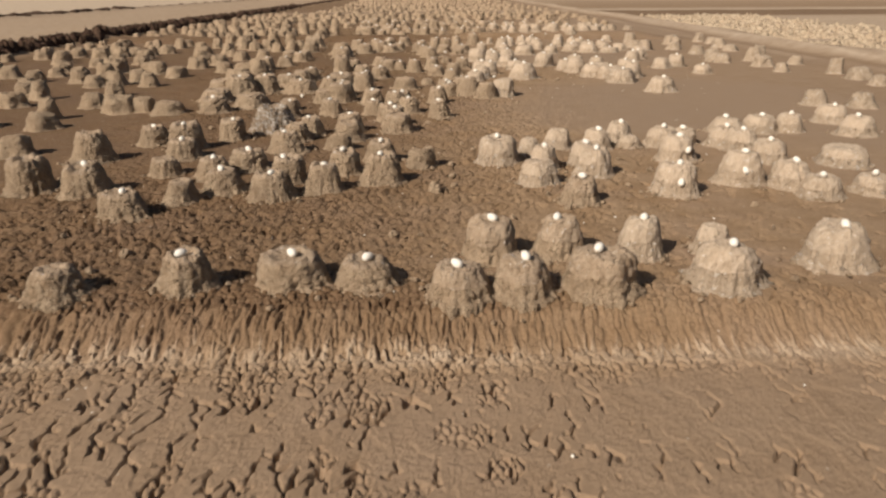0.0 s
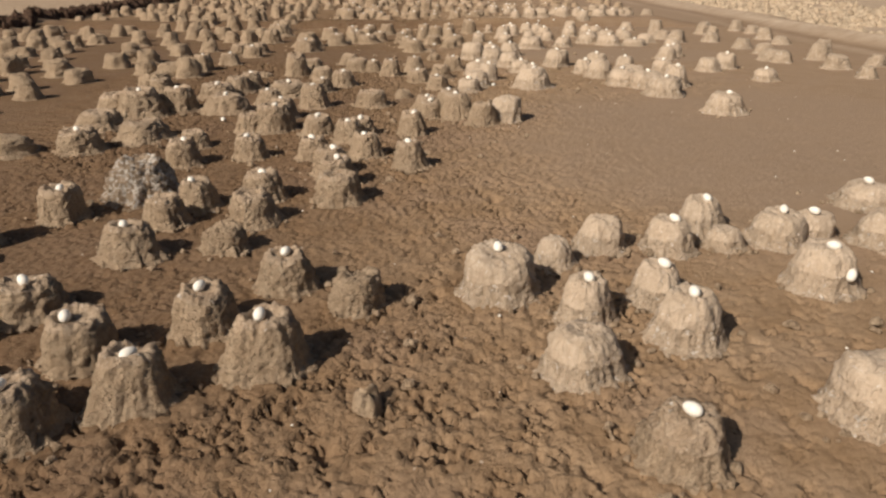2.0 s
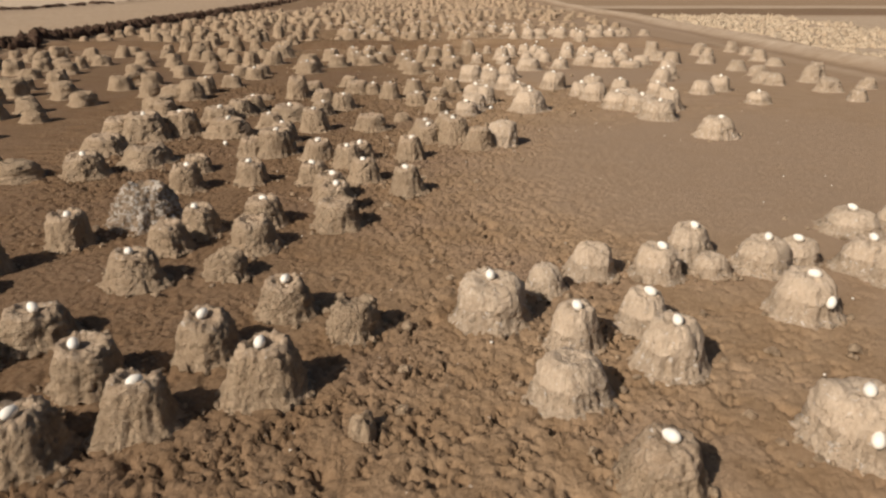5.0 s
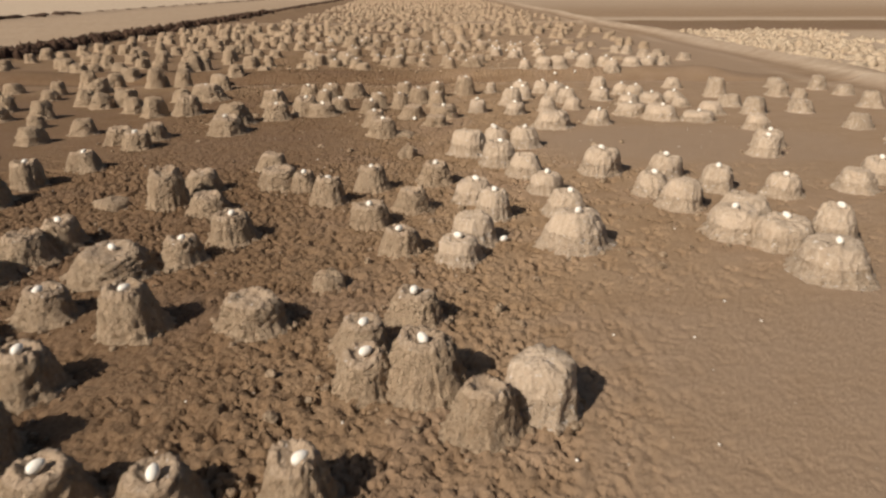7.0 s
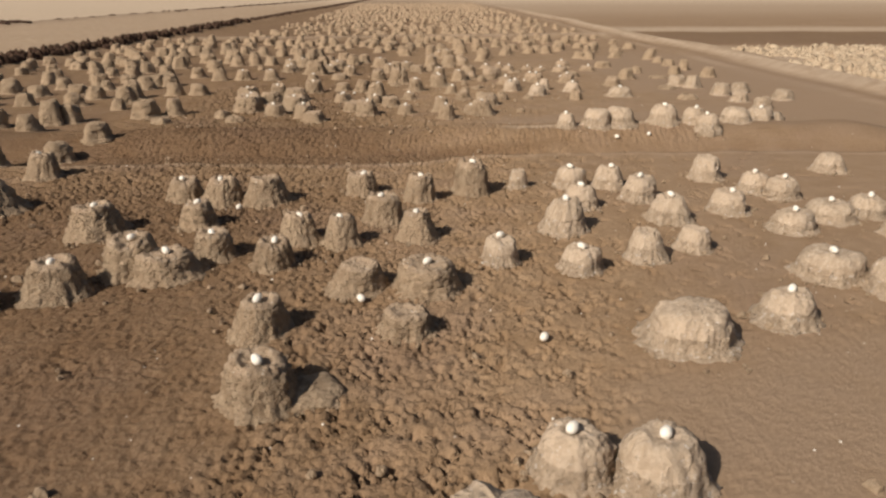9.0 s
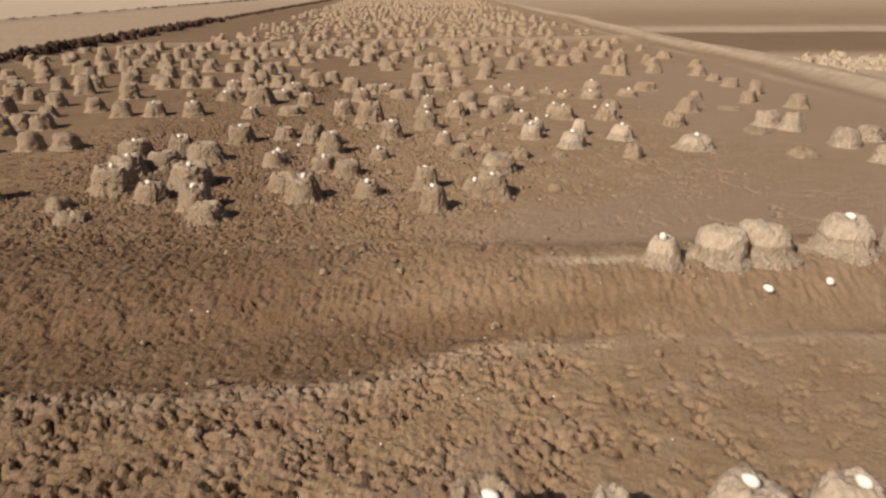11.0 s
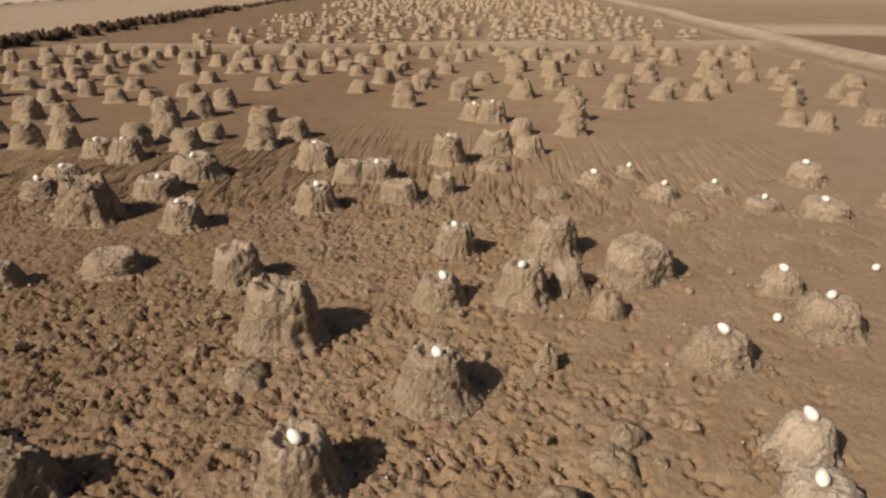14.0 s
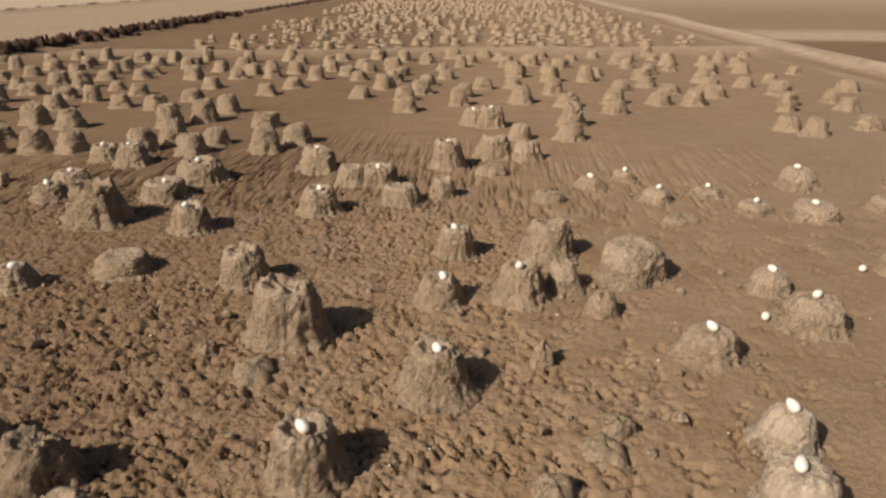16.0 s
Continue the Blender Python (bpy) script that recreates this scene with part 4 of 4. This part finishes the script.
SIDE_NESTS += [
    (-4.17, 33.06, 0.18, 0.24), (-6.33, 33.14, 0.18, 0.25), (-1.93, 33.19, 0.18, 0.22), (-3.77, 33.24, 0.18, 0.25), (-3.34, 33.25, 0.18, 0.22), (-2.55, 33.31, 0.18, 0.25), (-1.17, 33.43, 0.18, 0.25), (-1.83, 33.66, 0.17, 0.19),
    (-2.36, 33.76, 0.17, 0.27), (-4.56, 33.80, 0.18, 0.19), (-0.90, 33.88, 0.18, 0.23), (2.40, 34.33, 0.18, 0.19), (-9.00, 34.48, 0.18, 0.26), (-4.07, 34.52, 0.18, 0.25), (-2.81, 34.69, 0.18, 0.31), (-4.66, 34.72, 0.18, 0.28),
    (5.56, 34.79, 0.18, 0.22), (-1.56, 34.80, 0.18, 0.19), (-8.35, 34.90, 0.18, 0.21), (-2.50, 35.10, 0.18, 0.29), (5.37, 35.13, 0.18, 0.19), (2.52, 35.14, 0.18, 0.31),
]
SIDE_NESTS += [
    (6.44, 35.24, 0.18, 0.19), (-6.46, 35.60, 0.18, 0.27), (-5.08, 35.85, 0.18, 0.21), (-2.43, 35.85, 0.18, 0.25), (-3.58, 35.98, 0.18, 0.21), (0.18, 36.04, 0.18, 0.21), (-4.17, 36.07, 0.18, 0.19), (3.28, 36.15, 0.18, 0.19),
    (-8.36, 36.44, 0.18, 0.28), (-3.30, 36.72, 0.18, 0.19), (4.65, 37.01, 0.18, 0.25), (4.12, 37.05, 0.18, 0.19), (-6.20, 37.09, 0.18, 0.19), (-4.44, 37.25, 0.18, 0.19), (-2.32, 37.43, 0.18, 0.19), (0.26, 37.73, 0.18, 0.23),
    (-5.81, 37.96, 0.18, 0.28), (-3.50, 38.07, 0.18, 0.19), (-2.07, 38.20, 0.18, 0.19), (3.74, 38.24, 0.18, 0.20), (1.30, 38.37, 0.18, 0.21), (-6.51, 38.42, 0.18, 0.21),
]
SIDE_NESTS += [
    (1.87, 38.55, 0.18, 0.19), (-0.35, 39.10, 0.18, 0.25), (-5.26, 39.15, 0.18, 0.19), (-4.23, 39.15, 0.18, 0.26), (-3.44, 39.32, 0.18, 0.19), (-1.90, 39.33, 0.18, 0.26), (-7.60, 39.39, 0.18, 0.19), (2.62, 39.42, 0.18, 0.30),
    (3.30, 39.52, 0.18, 0.30), (-2.82, 39.57, 0.18, 0.22), (-1.39, 39.97, 0.18, 0.19), (-4.14, 40.36, 0.18, 0.23),
]

far_colony()


# ---- banks and scrub at the edges ----
def clump(rng, x, y, z, size, tall):
    """A small ragged tuft or clod: a low turned body with a torn outline."""
    off = Vector((rng.uniform(0, 50), rng.uniform(0, 50), 0))

    def bend(a, r, h):
        d = Vector((math.cos(a), math.sin(a), 0))
        k = 1 + 0.55 * noise.noise(d * 1.7 + off) + 0.3 * noise.noise(d * 5 + Vector((0, 0, h * 6)) + off)
        return (x + d.x * r * k, y + d.y * r * k, z + h * (1 + 0.6 * noise.noise(d * 2 + off * 1.3)))

    v, f = turned([(size * 1.1, -0.08), (size, tall * 0.25), (size * 0.82, tall * 0.6), (size * 0.5, tall * 0.9), (0.01, tall)], 11, bend)
    return np.array(v), np.array(f)


def scrub_line(name, material, label, category, spots, seed):
    rng = random.Random(seed)
    joined(name, [clump(rng, x, y, float(lie(x, y)) * (1 if y < 60 else 0.3), s * rng.uniform(0.6, 1.4), t * rng.uniform(0.6, 1.4)) for x, y, s, t in spots], material, label, category)


edge_dice = random.Random(21)
dark_spots, y = [], -6.0
while y < 240:
    for _ in range(4):
        dark_spots.append((float(bund_x(y)) + edge_dice.gauss(0, 0.13), y + edge_dice.uniform(-0.2, 0.2), edge_dice.choice((0.07, 0.1, 0.15)), 0.16))
    y += 0.13 + max(0, y - 25) * 0.006
scrub_line("mud_bund", BUND_SHADE, "low crumbling mud bund along the flat, coloured as its shaded side", "bund", dark_spots, 31)
far_spots, y = [], 0.0
while y < 300:
    far_spots.append((-24 + edge_dice.gauss(0, 0.2), y, 0.3, 0.10))
    y += 0.3 + y * 0.006
scrub_line("far_bund", BUND_SHADE, "thin mud bund far across the plain, in its shaded colour", "bund", far_spots, 32)
pale_spots = []
while len(pale_spots) < 3600:
    y = edge_dice.uniform(2, 39)
    x = float(track_x(y)) + 0.6 + 6.5 * edge_dice.random() ** 1.2
    if noise.noise(Vector((x * 0.8, y * 0.45, 7))) > -0.12:
        pale_spots.append((x, y, edge_dice.choice((0.06, 0.09, 0.15)), edge_dice.choice((0.05, 0.08, 0.13))))
scrub_line("pale_scrub", STRAW, "pale dry scrub tufts along the edge of the flat", "scrub", pale_spots, 33)


# ---- loose clods and fragments on the ground ----
def clod_mesh(seed):
    off = Vector((seed * 5.1, seed * 2.7, 0))

    def bend(a, r, z):
        d = Vector((math.cos(a), math.sin(a), 0))
        k = 1 + 0.7 * noise.noise(d * 1.5 + off) + 0.45 * noise.noise(d * 4 + Vector((0, 0, z * 60)) + off)
        return (d.x * r * k, d.y * r * k, z * (1 + 0.5 * noise.noise(d * 2 + off)))

    v, f = turned([(0.034, -0.012), (0.033, 0.010), (0.022, 0.026), (0.002, 0.030)], 8, bend)
    me = bpy.data.meshes.new("clod")
    me.from_pydata(v, [], f)
    me.materials.append(NEST)
    return me


clod_meshes, rng = [clod_mesh(s) for s in range(8)], random.Random(77)
count = 0
while count < 290:
    x, y = rng.uniform(-2.6, 3.4), rng.uniform(3.4, 30.5)
    if float(silt_at(np.float64(x), np.float64(y))) < 0.45 or rng.random() < 0.25:
        ob = new("clod", clod_meshes[rng.randrange(8)])
        ob.matrix_basis = pose(x, y, float(lie(x, y)) + 0.012, rng.uniform(-25, 25), rng.uniform(-25, 25), rng.uniform(0, 360)) @ Matrix.Scale(rng.uniform(0.4, 1.0), 4)
        ob.parent = ground
        count += 1

# crumbs fallen round the feet of the mounds
crumbs, base_clods = [], [(np.array([v.co[:] for v in m.vertices]), np.array([tuple(p.vertices) for p in m.polygons])) for m in clod_meshes]
for nx, ny, nr in feet:
    for _ in range(rng.randrange(6, 16)):
        a, d, k = rng.uniform(0, 6.283), nr * (1.05 + abs(rng.gauss(0, 0.35))), rng.uniform(0.2, 0.6)
        x, y = nx + d * math.cos(a), ny + d * math.sin(a)
        v, f = base_clods[rng.randrange(8)]
        c, s = math.cos(a * 3), math.sin(a * 3)
        w = np.stack([(v[:, 0] * c - v[:, 1] * s) * k + x, (v[:, 0] * s + v[:, 1] * c) * k + y, v[:, 2] * k * 0.9 + float(lie(x, y)) + 0.008], 1)
        crumbs.append((w, f))
joined("mud_crumbs", crumbs, NEST, "crumbs of dry mud fallen round the nest mounds", "mud crumbs")

chips = []
for _ in range(300):
    x, y = rng.gauss(1.6, 2.2), rng.uniform(1.0, 33)
    s = rng.uniform(0.003, 0.008)
    z = float(lie(x, y)) + 0.016
    c = [(x + s * rng.uniform(0.5, 1.5) * math.cos(a), y + s * rng.uniform(0.5, 1.5) * math.sin(a)) for a in (0.3, 1.9, 3.4, 5.0)]
    v = np.array([(px, py, z) for px, py in c] + [(px, py, z + s * 0.8) for px, py in c])
    chips.append((v, np.array([(4, 5, 6, 7), (0, 1, 5, 4), (1, 2, 6, 5), (2, 3, 7, 6), (3, 0, 4, 7)])))
joined("shell_fragments", chips, SHELL, "scattered white bits of broken egg shell", "shell fragments")
